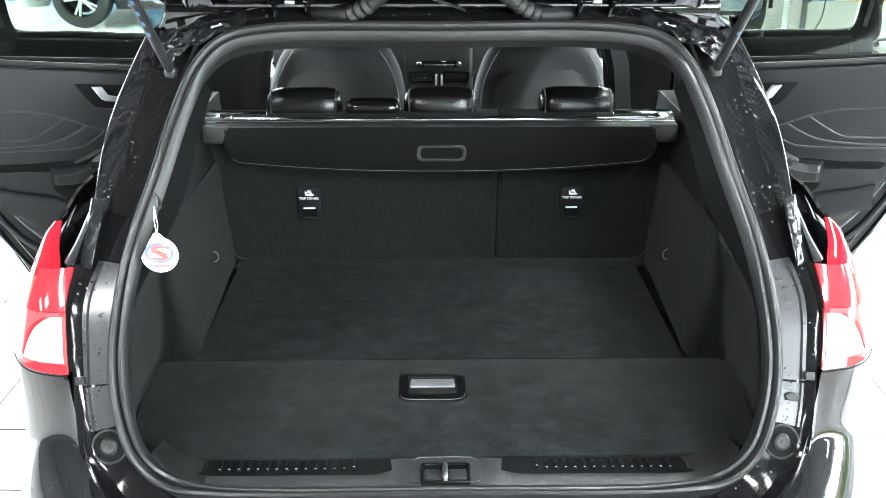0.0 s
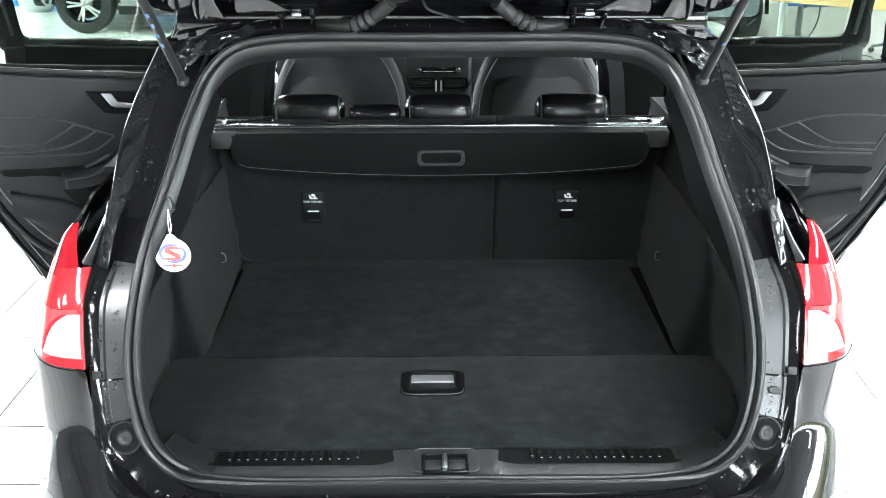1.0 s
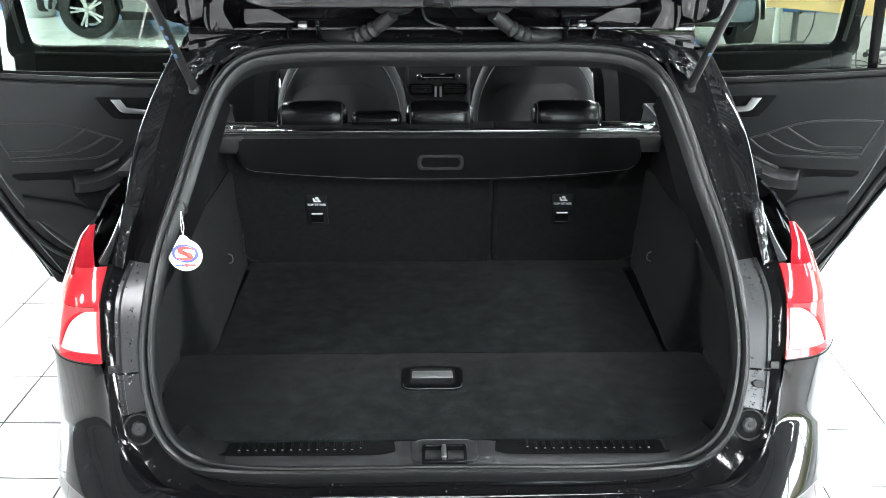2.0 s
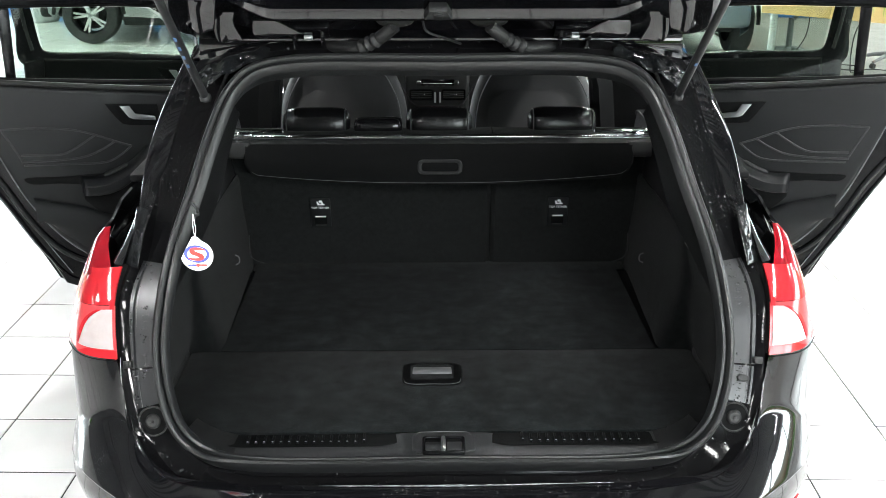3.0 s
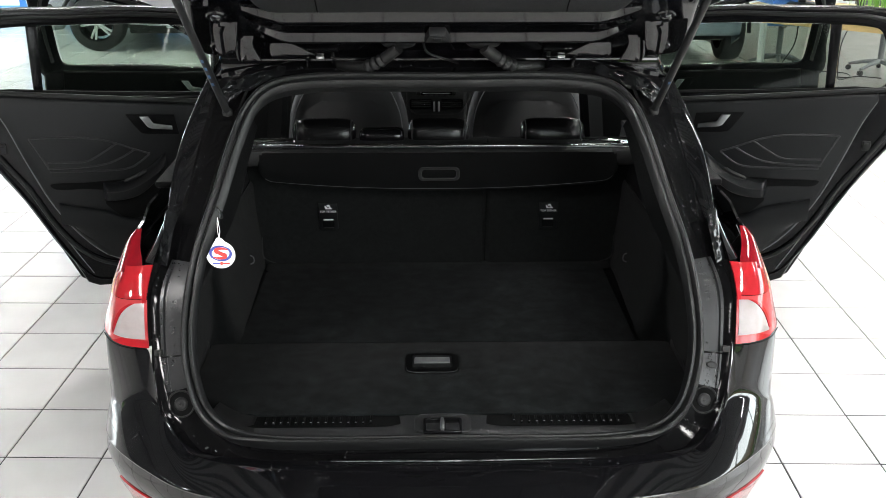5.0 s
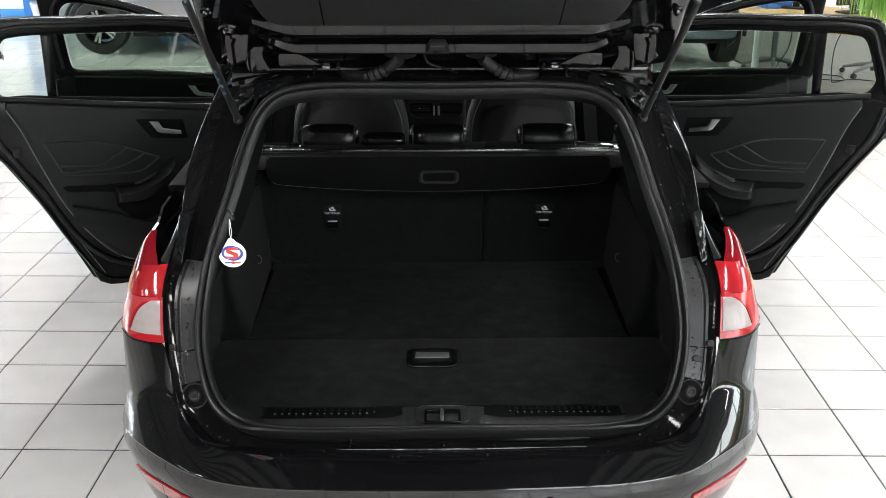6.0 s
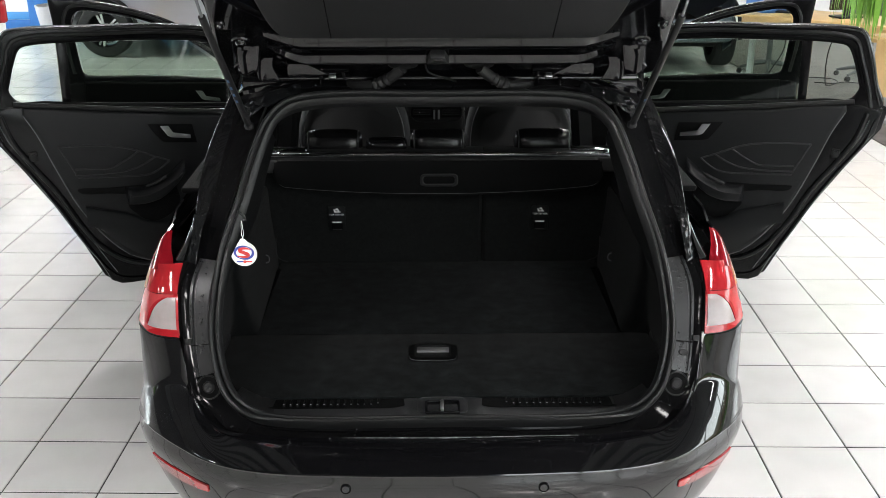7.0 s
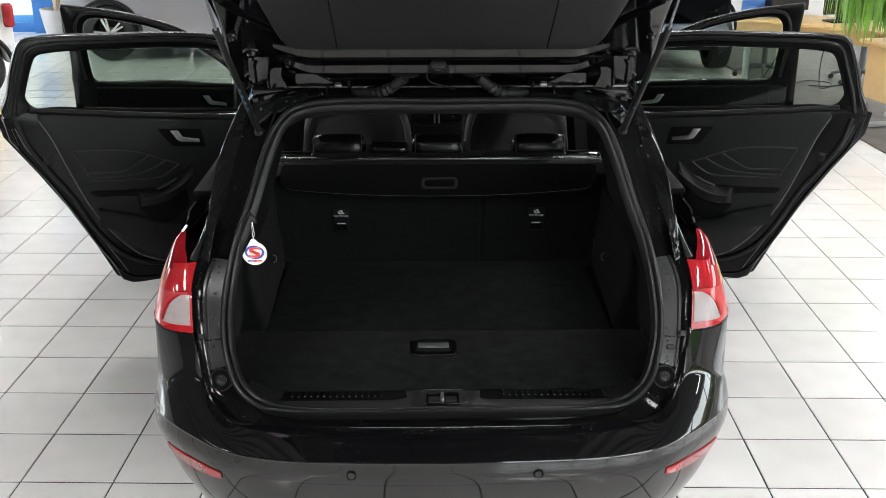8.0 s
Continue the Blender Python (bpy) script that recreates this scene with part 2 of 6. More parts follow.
def sheet(rows, thick=0.0, close_u=False, close_v=False, flip=False):
    """A bmesh skin over rows of points."""
    bm = bmesh.new()
    g = [[bm.verts.new(tuple(map(float, p))) for p in r] for r in rows]
    nr, nc = len(g), len(g[0])
    for i in range(nr if close_u else nr - 1):
        for j in range(nc if close_v else nc - 1):
            q = [g[i][j], g[i][(j + 1) % nc], g[(i + 1) % nr][(j + 1) % nc], g[(i + 1) % nr][j]]
            bm.faces.new(q[::-1] if flip else q)
    bmesh.ops.remove_doubles(bm, verts=bm.verts, dist=1e-5)
    if thick:
        bmesh.ops.recalc_face_normals(bm, faces=bm.faces)
        bmesh.ops.solidify(bm, geom=list(bm.faces), thickness=thick)
    bmesh.ops.recalc_face_normals(bm, faces=bm.faces)
    return bm


def box(size, at=(0, 0, 0), bevel=0.005, seg=2, turn=None):
    bm = bmesh.new()
    bmesh.ops.create_cube(bm, size=1.0)
    for v in bm.verts:
        v.co = Vector([c * s for c, s in zip(v.co, size)])
    if bevel:
        bmesh.ops.bevel(bm, geom=list(bm.edges), offset=min(bevel, min(size) * 0.45), segments=seg, profile=0.5, affect="EDGES")
    if turn:
        bmesh.ops.transform(bm, matrix=turn, verts=bm.verts)
    bmesh.ops.translate(bm, vec=Vector(at), verts=bm.verts)
    return bm


def tube(points, radius, seg=10, ends=True):
    """A round rod along points; radius is a number or one for each point."""
    pts = [Vector(p) for p in points]
    rad = radius if isinstance(radius, (list, tuple)) else [radius] * len(pts)
    rows = []
    up = Vector((0.13, 0.29, 0.95))
    for i, p in enumerate(pts):
        t = (pts[min(i + 1, len(pts) - 1)] - pts[max(i - 1, 0)]).normalized()
        a = t.cross(up)
        if a.length < 0.1:
            a = t.cross(Vector((1, 0, 0)))
        a.normalize()
        b = t.cross(a)
        rows.append([p + (a * math.cos(w) + b * math.sin(w)) * rad[i] for w in np.linspace(0, 2 * math.pi, seg, endpoint=False)])
    bm = sheet(rows, close_v=True)
    if ends:
        bmesh.ops.holes_fill(bm, edges=[e for e in bm.edges if e.is_boundary], sides=0)
    return bm


def prism(outline, depth, bevel=0.0, m=None, seg=2):
    """A plate: the outline in the local xy plane, from z = 0 to depth."""
    bm = bmesh.new()
    f = bm.faces.new([bm.verts.new((x, y, 0)) for x, y in outline])
    r = bmesh.ops.extrude_face_region(bm, geom=[f])
    bmesh.ops.translate(bm, vec=(0, 0, depth), verts=[v for v in r["geom"] if isinstance(v, bmesh.types.BMVert)])
    bmesh.ops.recalc_face_normals(bm, faces=bm.faces)
    if bevel:
        rim = [e for e in bm.edges if abs(e.verts[0].co.z - e.verts[1].co.z) < 1e-6]
        bmesh.ops.bevel(bm, geom=rim, offset=bevel, segments=seg, profile=0.5, affect="EDGES")
    if m is not None:
        bmesh.ops.transform(bm, matrix=m, verts=bm.verts)
    return bm


def ring(outer, inner, depth, m=None, bevel=0.0):
    """A frame between two outlines with the same number of points."""
    n = len(outer)
    bm = bmesh.new()
    v = [[bm.verts.new((x, y, z)) for x, y in o] for z in (0, depth) for o in (outer, inner)]
    a, b, c, d = v
    for i in range(n):
        j = (i + 1) % n
        for q in ((a[i], a[j], b[j], b[i]), (c[i], d[i], d[j], c[j]), (a[i], c[i], c[j], a[j]), (b[i], b[j], d[j], d[i])):
            bm.faces.new(q)
    bmesh.ops.recalc_face_normals(bm, faces=bm.faces)
    if bevel:
        rim = [e for e in bm.edges if abs(e.verts[0].co.z - e.verts[1].co.z) < 1e-6 and e.calc_face_angle(0) > 1]
        bmesh.ops.bevel(bm, geom=rim, offset=bevel, segments=2, profile=0.5, affect="EDGES")
    if m is not None:
        bmesh.ops.transform(bm, matrix=m, verts=bm.verts)
    return bm


def lathe(profile, seg=32, m=None):
    """Turned about z: (radius, z) pairs."""
    bm = sheet([[(r * math.cos(a), r * math.sin(a), z) for r, z in profile] for a in np.linspace(0, 2 * math.pi, seg, endpoint=False)], close_u=True)
    if m is not None:
        bmesh.ops.transform(bm, matrix=m, verts=bm.verts)
    return bm


def join(*bms):
    out = bmesh.new()
    for b in bms:
        me = bpy.data.meshes.new("piece")
        b.to_mesh(me)
        b.free()
        out.from_mesh(me)
        bpy.data.meshes.remove(me)
    return out


def rounded(w, h, r, n=5):
    """A rounded rectangle's outline about the origin."""
    out = []
    for cx, cy, a0 in ((w / 2 - r, h / 2 - r, 0), (-w / 2 + r, h / 2 - r, 90), (-w / 2 + r, -h / 2 + r, 180), (w / 2 - r, -h / 2 + r, 270)):
        out += [(cx + r * math.cos(radians(a0 + 90 * k / n)), cy + r * math.sin(radians(a0 + 90 * k / n))) for k in range(n + 1)]
    return out


def mesh(name, bm, mat, angle=38):
    me = bpy.data.meshes.new(name)
    bm.to_mesh(me)
    bm.free()
    me.materials.append(mat)
    me.shade_smooth()
    me.set_sharp_from_angle(angle=radians(angle))
    return me


def part(name, bm, mat, parent=None, label="", m=None, angle=38):
    ob = new(name, mesh(name, bm, mat, angle))
    ob.parent = parent
    if m is not None:
        ob.matrix_local = m
    return tagged(ob, label)


def thing(name, label, category, at=(0, 0, 0), group="", kind="", turn=0):
    ob = new(name)
    ob.matrix_world = pose(*at, 0, 0, turn)
    return tagged(ob, label, category, group, kind)


def setting(name, bm, mat, label, category):
    return tagged(part(name, bm, mat), label, category, kind="structure")


def mirrored(bm):
    """The same shape on the other side of x = 0."""
    me = bpy.data.meshes.new("piece")
    bm.to_mesh(me)
    out = bmesh.new()
    out.from_mesh(me)
    bpy.data.meshes.remove(me)
    for v in out.verts:
        v.co.x = -v.co.x
    bmesh.ops.reverse_faces(out, faces=out.faces)
    return out


# ---- the showroom ----
X0, X1, Y0, Y1, H = -9.0, 8.0, -7.5, 11.6, 3.5
setting("ground", sheet([[(x, y, -0.12) for x in (-3000, -9.4, 8.4, 3000)] for y in (-3000, -7.9, 12, 3000)]), M_GRASS, "lawn and open land outside the showroom", "ground")
setting("floor", box((X1 - X0, Y1 - Y0, 0.10), ((X0 + X1) / 2, (Y0 + Y1) / 2, -0.057), 0), M_GROUT, "dark grouted screed under white floor tiles", "floor")
FLOOR = bpy.data.objects["floor"]
setting("ceiling", box((X1 - X0 + 0.6, Y1 - Y0 + 0.6, 0.2), ((X0 + X1) / 2, (Y0 + Y1) / 2, H + 0.1), 0), M_CEIL, "dark grey suspended showroom ceiling", "ceiling")
slat = bmesh.new()
for k in range(84):
    x = X0 + .2 + k * .2
    if min(abs(x - l) for l in (-6, -2, 2, 6)) > .17:
        for q in ((x - .06, x + .06),):
            p = [slat.verts.new((a, b, c)) for c in (H - .03, H - .002) for a, b in ((q[0], Y0 + .05), (q[1], Y0 + .05), (q[1], Y1 - .05), (q[0], Y1 - .05))]
            for f in ((0, 1, 2, 3), (0, 4, 5, 1), (1, 5, 6, 2), (2, 6, 7, 3), (3, 7, 4, 0)):
                slat.faces.new([p[i] for i in f])
bmesh.ops.recalc_face_normals(slat, faces=slat.faces)
setting("ceiling_slats", slat, M_SLAT, "long grey slats of the suspended showroom ceiling", "ceiling")
setting("floor_office", prism([(3.80, Y0 + .01), (X1 - .01, Y0 + .01), (X1 - .01, Y1 - .01), (3.22, Y1 - .01), (3.34, 9.0), (3.39, 7.60), (3.50, 5.4)], 0.012, 0.002), M_WOODFLOOR, "grey wood-look floor of the office area", "floor")
setting("wall_north", box((X1 - X0 + 0.5, 0.25, H + 0.12), ((X0 + X1) / 2, Y1 + 0.125, H / 2 - 0.06), 0), M_WHITEWALL, "white painted wall with a blue base stripe", "wall")
setting("trim_blue", box((-X0 - 0.02, 0.02, 0.12), (X0 / 2, Y1 - 0.011, 0.062), 0.003), M_BLUE, "blue painted base stripe along a wall", "trim")
setting("trim_band", box((-X0 - 0.02, 0.016, 0.10), (X0 / 2, Y1 - 0.009, 0.176), 0.003), M_LIGHTBLUE, "lighter blue stripe along a wall", "trim")
setting("trim_column", box((0.28, 0.14, H), (-5.22, Y1 - 0.07, H / 2), 0.004), M_BLUE, "blue painted pilaster on a white wall", "trim")


def glazed_wall(name, length, m, bays, sill=0.25, head=3.1):
    """A wall with a row of tall windows; x runs along it, its inner face is y = 0."""
    def place(bm):
        bmesh.ops.transform(bm, matrix=m, verts=bm.verts)
        return bm
    wall = setting(name, place(join(box((length, 0.25, sill + 0.12), (0, 0.125, sill / 2 - 0.06), 0),
                                    box((length, 0.25, H - head), (0, 0.125, (H + head) / 2), 0))), M_WHITEWALL, "white wall band below and above tall windows", "wall")
    w = length / bays
    for i in range(bays):
        cx = -length / 2 + (i + 0.5) * w
        win = tagged(part("window_%s_%d" % (name[5:], i + 1), place(ring(
            [(cx - w / 2, sill), (cx + w / 2, sill), (cx + w / 2, head), (cx - w / 2, head)],
            [(cx - w / 2 + 0.06, sill + 0.06), (cx + w / 2 - 0.06, sill + 0.06), (cx + w / 2 - 0.06, head - 0.06), (cx - w / 2 + 0.06, head - 0.06)],
            0.08, pose(0, 0.16, 0, 90))), M_FRAME), "tall showroom window in a grey frame", "window", kind="structure")
        pane = part("pane", place(box((w - 0.12, 0.008, head - sill - 0.12), (cx, 0.12, (head + sill) / 2), 0)), M_CLEAR, win)
        pane.visible_shadow = False
    return wall


setting("wall_south", box((10.0, 0.25, H + 0.12), (X0 + 4.75, Y0 - 0.125, H / 2 - 0.06), 0), M_GREYWALL, "grey painted inner wall", "wall")
glazed_wall("wall_southeast", X1 - 0.75, pose((X1 + 0.75) / 2, Y0, 0, 0, 0, 180), 4)
glazed_wall("wall_east", Y1 - Y0, pose(X1, (Y0 + Y1) / 2, 0, 0, 0, -90), 9)
setting("wall_west", box((0.25, 12.0, H + 0.12), (X0 - 0.125, Y0 + 6.0, H / 2 - 0.06), 0), M_PALEWALL, "pale grey painted inner wall", "wall")
glazed_wall("wall_northwest", Y1 - Y0 - 12.0, pose(X0, (Y1 + Y0 + 12.0) / 2, 0, 0, 0, 90), 3)
window_light("sky_southeast", look((4.3, Y0 - 0.3, 2.3), (2.0, 0, 1.0)), 6.6, 1.5, 210)
window_light("sky_east", look((X1 + 0.3, 1.0, 2.3), (0, 1.0, 1.0)), 15, 1.5, 580)
window_light("sky_northwest", look((X0 - 0.3, 8.0, 2.3), (0, 6, 0.5)), 6.5, 1.5, 450)


def ceiling_lamp(at):
    t = thing("ceiling_light", "slim white ceiling tube light, switched on", "ceiling light", at, "ceiling lights")
    part("frame", ring(rounded(0.20, 1.56, 0.01, 1), rounded(0.15, 1.50, 0.01, 1), 0.05, pose(0, 0, -0.05)), M_FRAME, t)
    part("diffuser", box((0.15, 1.50, 0.02), (0, 0, -0.03), 0.004), M_TUBE, t)
    return t


first = ceiling_lamp((-6.0, 6.4, H))
for ix in range(4):
    for iy in range(6):
        if (ix == 0 and iy in (1, 5)) or (ix == 1 and iy != 2) or ix == 2 or (ix == 3 and iy > 1):
            copy_thing(first, pose(-6.0 + 4.0 * ix, -5.6 + 3.0 * iy, H))


def panel_lamp(at):
    t = thing("panel_light", "square white ceiling panel light, switched on", "ceiling light", at, "ceiling panels")
    part("frame", ring(rounded(0.64, 0.64, 0.01, 1), rounded(0.58, 0.58, 0.01, 1), 0.06, pose(0, 0, -0.06)), M_FRAME, t)
    part("diffuser", box((0.58, 0.58, 0.02), (0, 0, -0.045), 0.004), M_TUBE, t)
    return t


for x, y in ((1.1, -4.1), (-3.85, -2.8)):
    panel_lamp((x, y, H))


# ---- other cars in the showroom ----
def wheel_set(parent, turn, r, width, spokes=5):
    """A wheel with its tyre and alloy rim; its outer face looks along the local z of the pose."""
    w = part("wheel", lathe([(0.05, -width * 0.2), (0.07, 0.0), (0.05, 0.02), (0.0, 0.02)], 20), M_SATIN, parent, m=turn)
    k = width / 2
    part("tyre", lathe([(r * 0.64, -k), (r * 0.82, -k * 1.04), (r * 0.95, -k * 0.9), (r, -k * 0.6), (r, k * 0.6), (r * 0.95, k * 0.9), (r * 0.82, k * 1.04), (r * 0.64, k), (r * 0.62, 0)], 40), M_TYRE, w)
    part("rim", lathe([(r * 0.62, -k), (r * 0.60, -k * 0.5), (r * 0.58, k * 0.2), (r * 0.60, k * 0.8), (r * 0.645, k * 0.98), (r * 0.66, k * 0.9)], 40), M_GLOSSBLACK, w)
    for i in range(spokes):
        a = 360 * i / spokes
        for d in (-8, 8):
            part("spoke", box((r * 0.56, 0.022, 0.03), (r * 0.35, 0, k * 0.60), 0.006), M_SPOKE, w, m=pose(0, 0, 0, 0, 0, a + d))
    part("brake_disc", lathe([(0.0, 0.0), (r * 0.5, 0.0), (r * 0.5, -0.02), (0.0, -0.02)], 24), M_PLASTIC, w)
    return w


def showroom_car(name, label, paint, at, turn, length, width, height, axle_rear, axle_front, r, belt):
    """A closed car that faces local +x; its rear end is at x = 0."""
    car = thing(name, label, "car", at, "other cars in the showroom", turn=turn)
    hw = width / 2
    rows = []
    for u in np.linspace(0, 1, 41):
        x = u * length
        taper = 1 - 0.16 * abs(2 * u - 1) ** 4
        top = belt - 0.02 if u > 0.30 else belt
        top = belt - 0.10 * max(0, (u - 0.78) / 0.22) ** 1.5 if u > 0.78 else top
        nose = 0.10 * max(0, (u - 0.93) / 0.07) ** 2 + 0.06 * max(0, (0.06 - u) / 0.06) ** 2
        low = 0.24 + nose
        for ax in (axle_rear, axle_front):
            if abs(x - ax) < r + 0.05:
                low = max(low, r + math.sqrt(max((r + 0.06) ** 2 - (x - ax) ** 2, 0)))
        w = hw * taper
        rows.append([(x, -w * 0.90, low - 0.04), (x, -w, low + 0.02), (x, -w * 1.005, (low + top) / 2 + 0.06), (x, -w * 0.985, top - 0.06), (x, -w * 0.93, top),
                     (x, 0, top + 0.015), (x, w * 0.93, top), (x, w * 0.985, top - 0.06), (x, w * 1.005, (low + top) / 2 + 0.06), (x, w, low + 0.02), (x, w * 0.90, low - 0.04)])
    body = sheet(rows)
    bmesh.ops.holes_fill(body, edges=[e for e in body.edges if e.is_boundary and (e.verts[0].co.x < 1e-4 or e.verts[0].co.x > length - 1e-4) and abs(e.verts[0].co.x - e.verts[1].co.x) < 1e-5], sides=0)
    part("body", body, paint, car)
    part("underbody", box((length * 0.94, width * 0.72, 0.2), (length / 2, 0, 0.36), 0.03), M_PLASTIC, car)
    cab = []
    for x, z, w in ((0.10, belt, 0.90), (0.30, height * 0.97, 0.72), (0.9, height, 0.70), (length * 0.52, height * 0.985, 0.70), (length * 0.74, belt - 0.02, 0.88)):
        cab.append([(x, -hw * w, z), (x, -hw * w * 0.6, z + 0.012), (x, 0, z + 0.02), (x, hw * w * 0.6, z + 0.012), (x, hw * w, z)])
    part("cabin_glass", sheet(cab + []), M_SCREEN, car)
    for s in (-1, 1):
        side = [[(x, s * hw * w, z), (x, s * hw * 0.92, belt - 0.01)] for x, z, w in ((0.10, belt, 0.90), (0.30, height * 0.97, 0.72), (0.9, height, 0.70), (length * 0.52, height * 0.985, 0.70), (length * 0.74, belt - 0.02, 0.88))]
        part("side_window", sheet(side), M_SCREEN, car)
        for ax in (axle_rear, axle_front):
            wheel_set(car, pose(ax, s * (hw - 0.115), r, -90 * s), r, 0.22)
        part("sill", box((axle_front - axle_rear - 2 * r - 0.12, 0.05, 0.10), ((axle_front + axle_rear) / 2, s * hw * 0.97, 0.25), 0.02), M_PLASTIC, car)
        for ax in (axle_rear, axle_front):
            part("arch_trim", tube([(ax + (r + 0.075) * math.cos(a), s * hw * 0.995, r + (r + 0.075) * math.sin(a)) for a in np.linspace(0.05, math.pi - 0.05, 20)], 0.022, 8), M_PLASTIC, car)
        part("tail_lamp", box((0.10, 0.26, 0.22), (0.03, s * hw * 0.80, belt - 0.14), 0.03, 3), M_RED, car, "red tail lamp")
        part("headlamp", box((0.26, 0.30, 0.14), (length - 0.12, s * hw * 0.72, belt - 0.24), 0.04, 3), M_CHROME, car, "clear glass headlamp")
    part("rear_bumper", box((0.14, width * 0.86, 0.24), (0.05, 0, 0.44), 0.06, 3), paint, car)
    part("front_bumper", box((0.16, width * 0.86, 0.26), (length - 0.05, 0, 0.40), 0.05, 3), M_PLASTIC, car)
    return car


showroom_car("silver_suv", "silver grey car with alloy wheels parked on white tiles", M_SILVERCAR, (-0.07, 10.15, 0), 180, 4.17, 1.84, 1.62, 0.9, 3.62, 0.305, 0.98)
showroom_car("slate_suv", "slate blue car seen from behind, on black tyres", M_GREYCAR, (2.38, 8.12, 0), 90, 4.4, 1.82, 1.60, 0.55, 3.25, 0.31, 1.06)
showroom_car("white_hatchback", "white small car with red tail lamps and alloy wheels", M_WHITECAR, (-4.32, 7.90, 0), 207, 3.9, 1.70, 1.48, 0.42, 2.95, 0.30, 0.92)

# ---- office corner ----
def desk(at, turn, w, d, label, low=0.40):
    t = thing("desk", label, "desk", at, "office desks", turn=turn)
    part("desktop", box((w, d, 0.028), (0, 0, 0.736), 0.006), M_BEECH, t)
    part("front_panel", box((w - 0.12, 0.02, 0.72 - low), (0, -d / 2 + 0.06, (0.72 + low) / 2), 0.004), M_BEECH, t)
    for s in (-1, 1):
        part("leg", join(box((0.05, 0.06, 0.70), (s * (w / 2 - 0.06), 0, 0.37), 0.008), box((0.06, d * 0.86, 0.035), (s * (w / 2 - 0.06), 0, 0.03), 0.01)), M_SATIN, t, "grey metal leg")
    return t


desk((4.10, 5.05, 0.012), -78, 1.6, 0.8, "beech office desk with a closed front panel", 0.28)
desk((3.66, 6.80, 0.012), -41, 1.6, 0.7, "beech office desk holding monitors and cables", 0.60)



def monitor(at, turn):
    t = thing("monitor", "black flat computer monitor on a desk", "monitor", at, "desk monitors", turn=turn)
    part("screen", box((0.40, 0.03, 0.27), (0, 0, 0.21), 0.008), M_SCREEN, t)
    part("stand", join(box((0.06, 0.03, 0.12), (0, 0.03, 0.075), 0.006), box((0.24, 0.18, 0.015), (0, 0.03, 0.0085), 0.006)), M_PLASTIC, t)
    return t


monitor((3.76, 6.72, 0.762), 15)
monitor((3.38, 7.12, 0.762), 150)


def office_chair(at, turn, mat, label):
    t = thing("office_chair", label, "chair", at, "office chairs", turn=turn)
    part("seat", box((0.46, 0.46, 0.08), (0, 0, 0.48), 0.03, 3), mat, t)
    part("backrest", box((0.42, 0.06, 0.50), (0, 0.25, 0.80), 0.03, 3, pose(0, 0, 0)), mat, t)
    part("column", tube([(0, 0, 0.10), (0, 0, 0.45)], 0.03), M_FRAME, t)
    part("back_arm", tube(spl([(0, 0.05, 0.44), (0, 0.26, 0.46), (0, 0.29, 0.62)], 8), 0.02), M_FRAME, t)
    for i in range(5):
        a = radians(72 * i + 10)
        leg = part("leg", tube([(0, 0, 0.12), (0.16 * math.cos(a), 0.16 * math.sin(a), 0.10), (0.30 * math.cos(a), 0.30 * math.sin(a), 0.065)], [0.026, 0.02, 0.014]), M_FRAME, t)
        part("caster", lathe([(0, -0.02), (0.024, -0.02), (0.028, 0), (0.024, 0.02), (0, 0.02)], 12, pose(0.30 * math.cos(a), 0.30 * math.sin(a), 0.028, 90, 0, math.degrees(a))), M_PLASTIC, leg)
    return t


office_chair((4.45, 7.75, 0.012), 130, M_FRAME, "dark office chair on a five-star base")
office_chair((3.55, 8.1, 0.012), 170, M_BLUECHAIR, "blue office chair beside a desk")


def hanging_plant(at):
    t = thing("hanging_plant", "hanging plant with long narrow light green leaves", "plant", at)
    part("basket", lathe([(0.0, 0.0), (0.09, 0.0), (0.14, 0.16), (0.13, 0.16), (0.085, 0.02), (0, 0.02)], 20), M_POT, t)
    for i in range(3):
        a = radians(120 * i)
        part("cord", tube([(0.13 * math.cos(a), 0.13 * math.sin(a), 0.16), (0, 0, H - at[2] - 0.01)], 0.003, 5), M_FRAME, t)
    rng = random.Random(4)
    bm = bmesh.new()
    for i in range(620):
        a, out, drop = rng.uniform(0, 6.283), rng.uniform(0.08, 0.36), rng.uniform(0.1, 0.62)
        w = rng.uniform(0.012, 0.025)
        pts = spl([(0.04 * math.cos(a), 0.04 * math.sin(a), 0.14), (out * 0.6 * math.cos(a), out * 0.6 * math.sin(a), 0.28 + rng.uniform(-0.06, 0.08)),
                   (out * math.cos(a), out * math.sin(a), 0.10), (out * 1.12 * math.cos(a) + rng.uniform(-0.03, 0.03), out * 1.12 * math.sin(a), 0.12 - drop)], 9)
        side = Vector((-math.sin(a), math.cos(a), 0))
        prev = None
        for k, p in enumerate(pts):
            ww = w * (1 - (k / 8) ** 3 * 0.95)
            cur = (bm.verts.new(Vector(p) - side * ww), bm.verts.new(Vector(p) + Vector((0, 0, -0.3 * ww))), bm.verts.new(Vector(p) + side * ww))
            if prev:
                bm.faces.new((prev[0], prev[1], cur[1], cur[0]))
                bm.faces.new((prev[1], prev[2], cur[2], cur[1]))
            prev = cur
    tagged(part("foliage", bm, M_LEAF, t), kind="stuff")
    return t


hanging_plant((3.44, 5.25, 1.30))


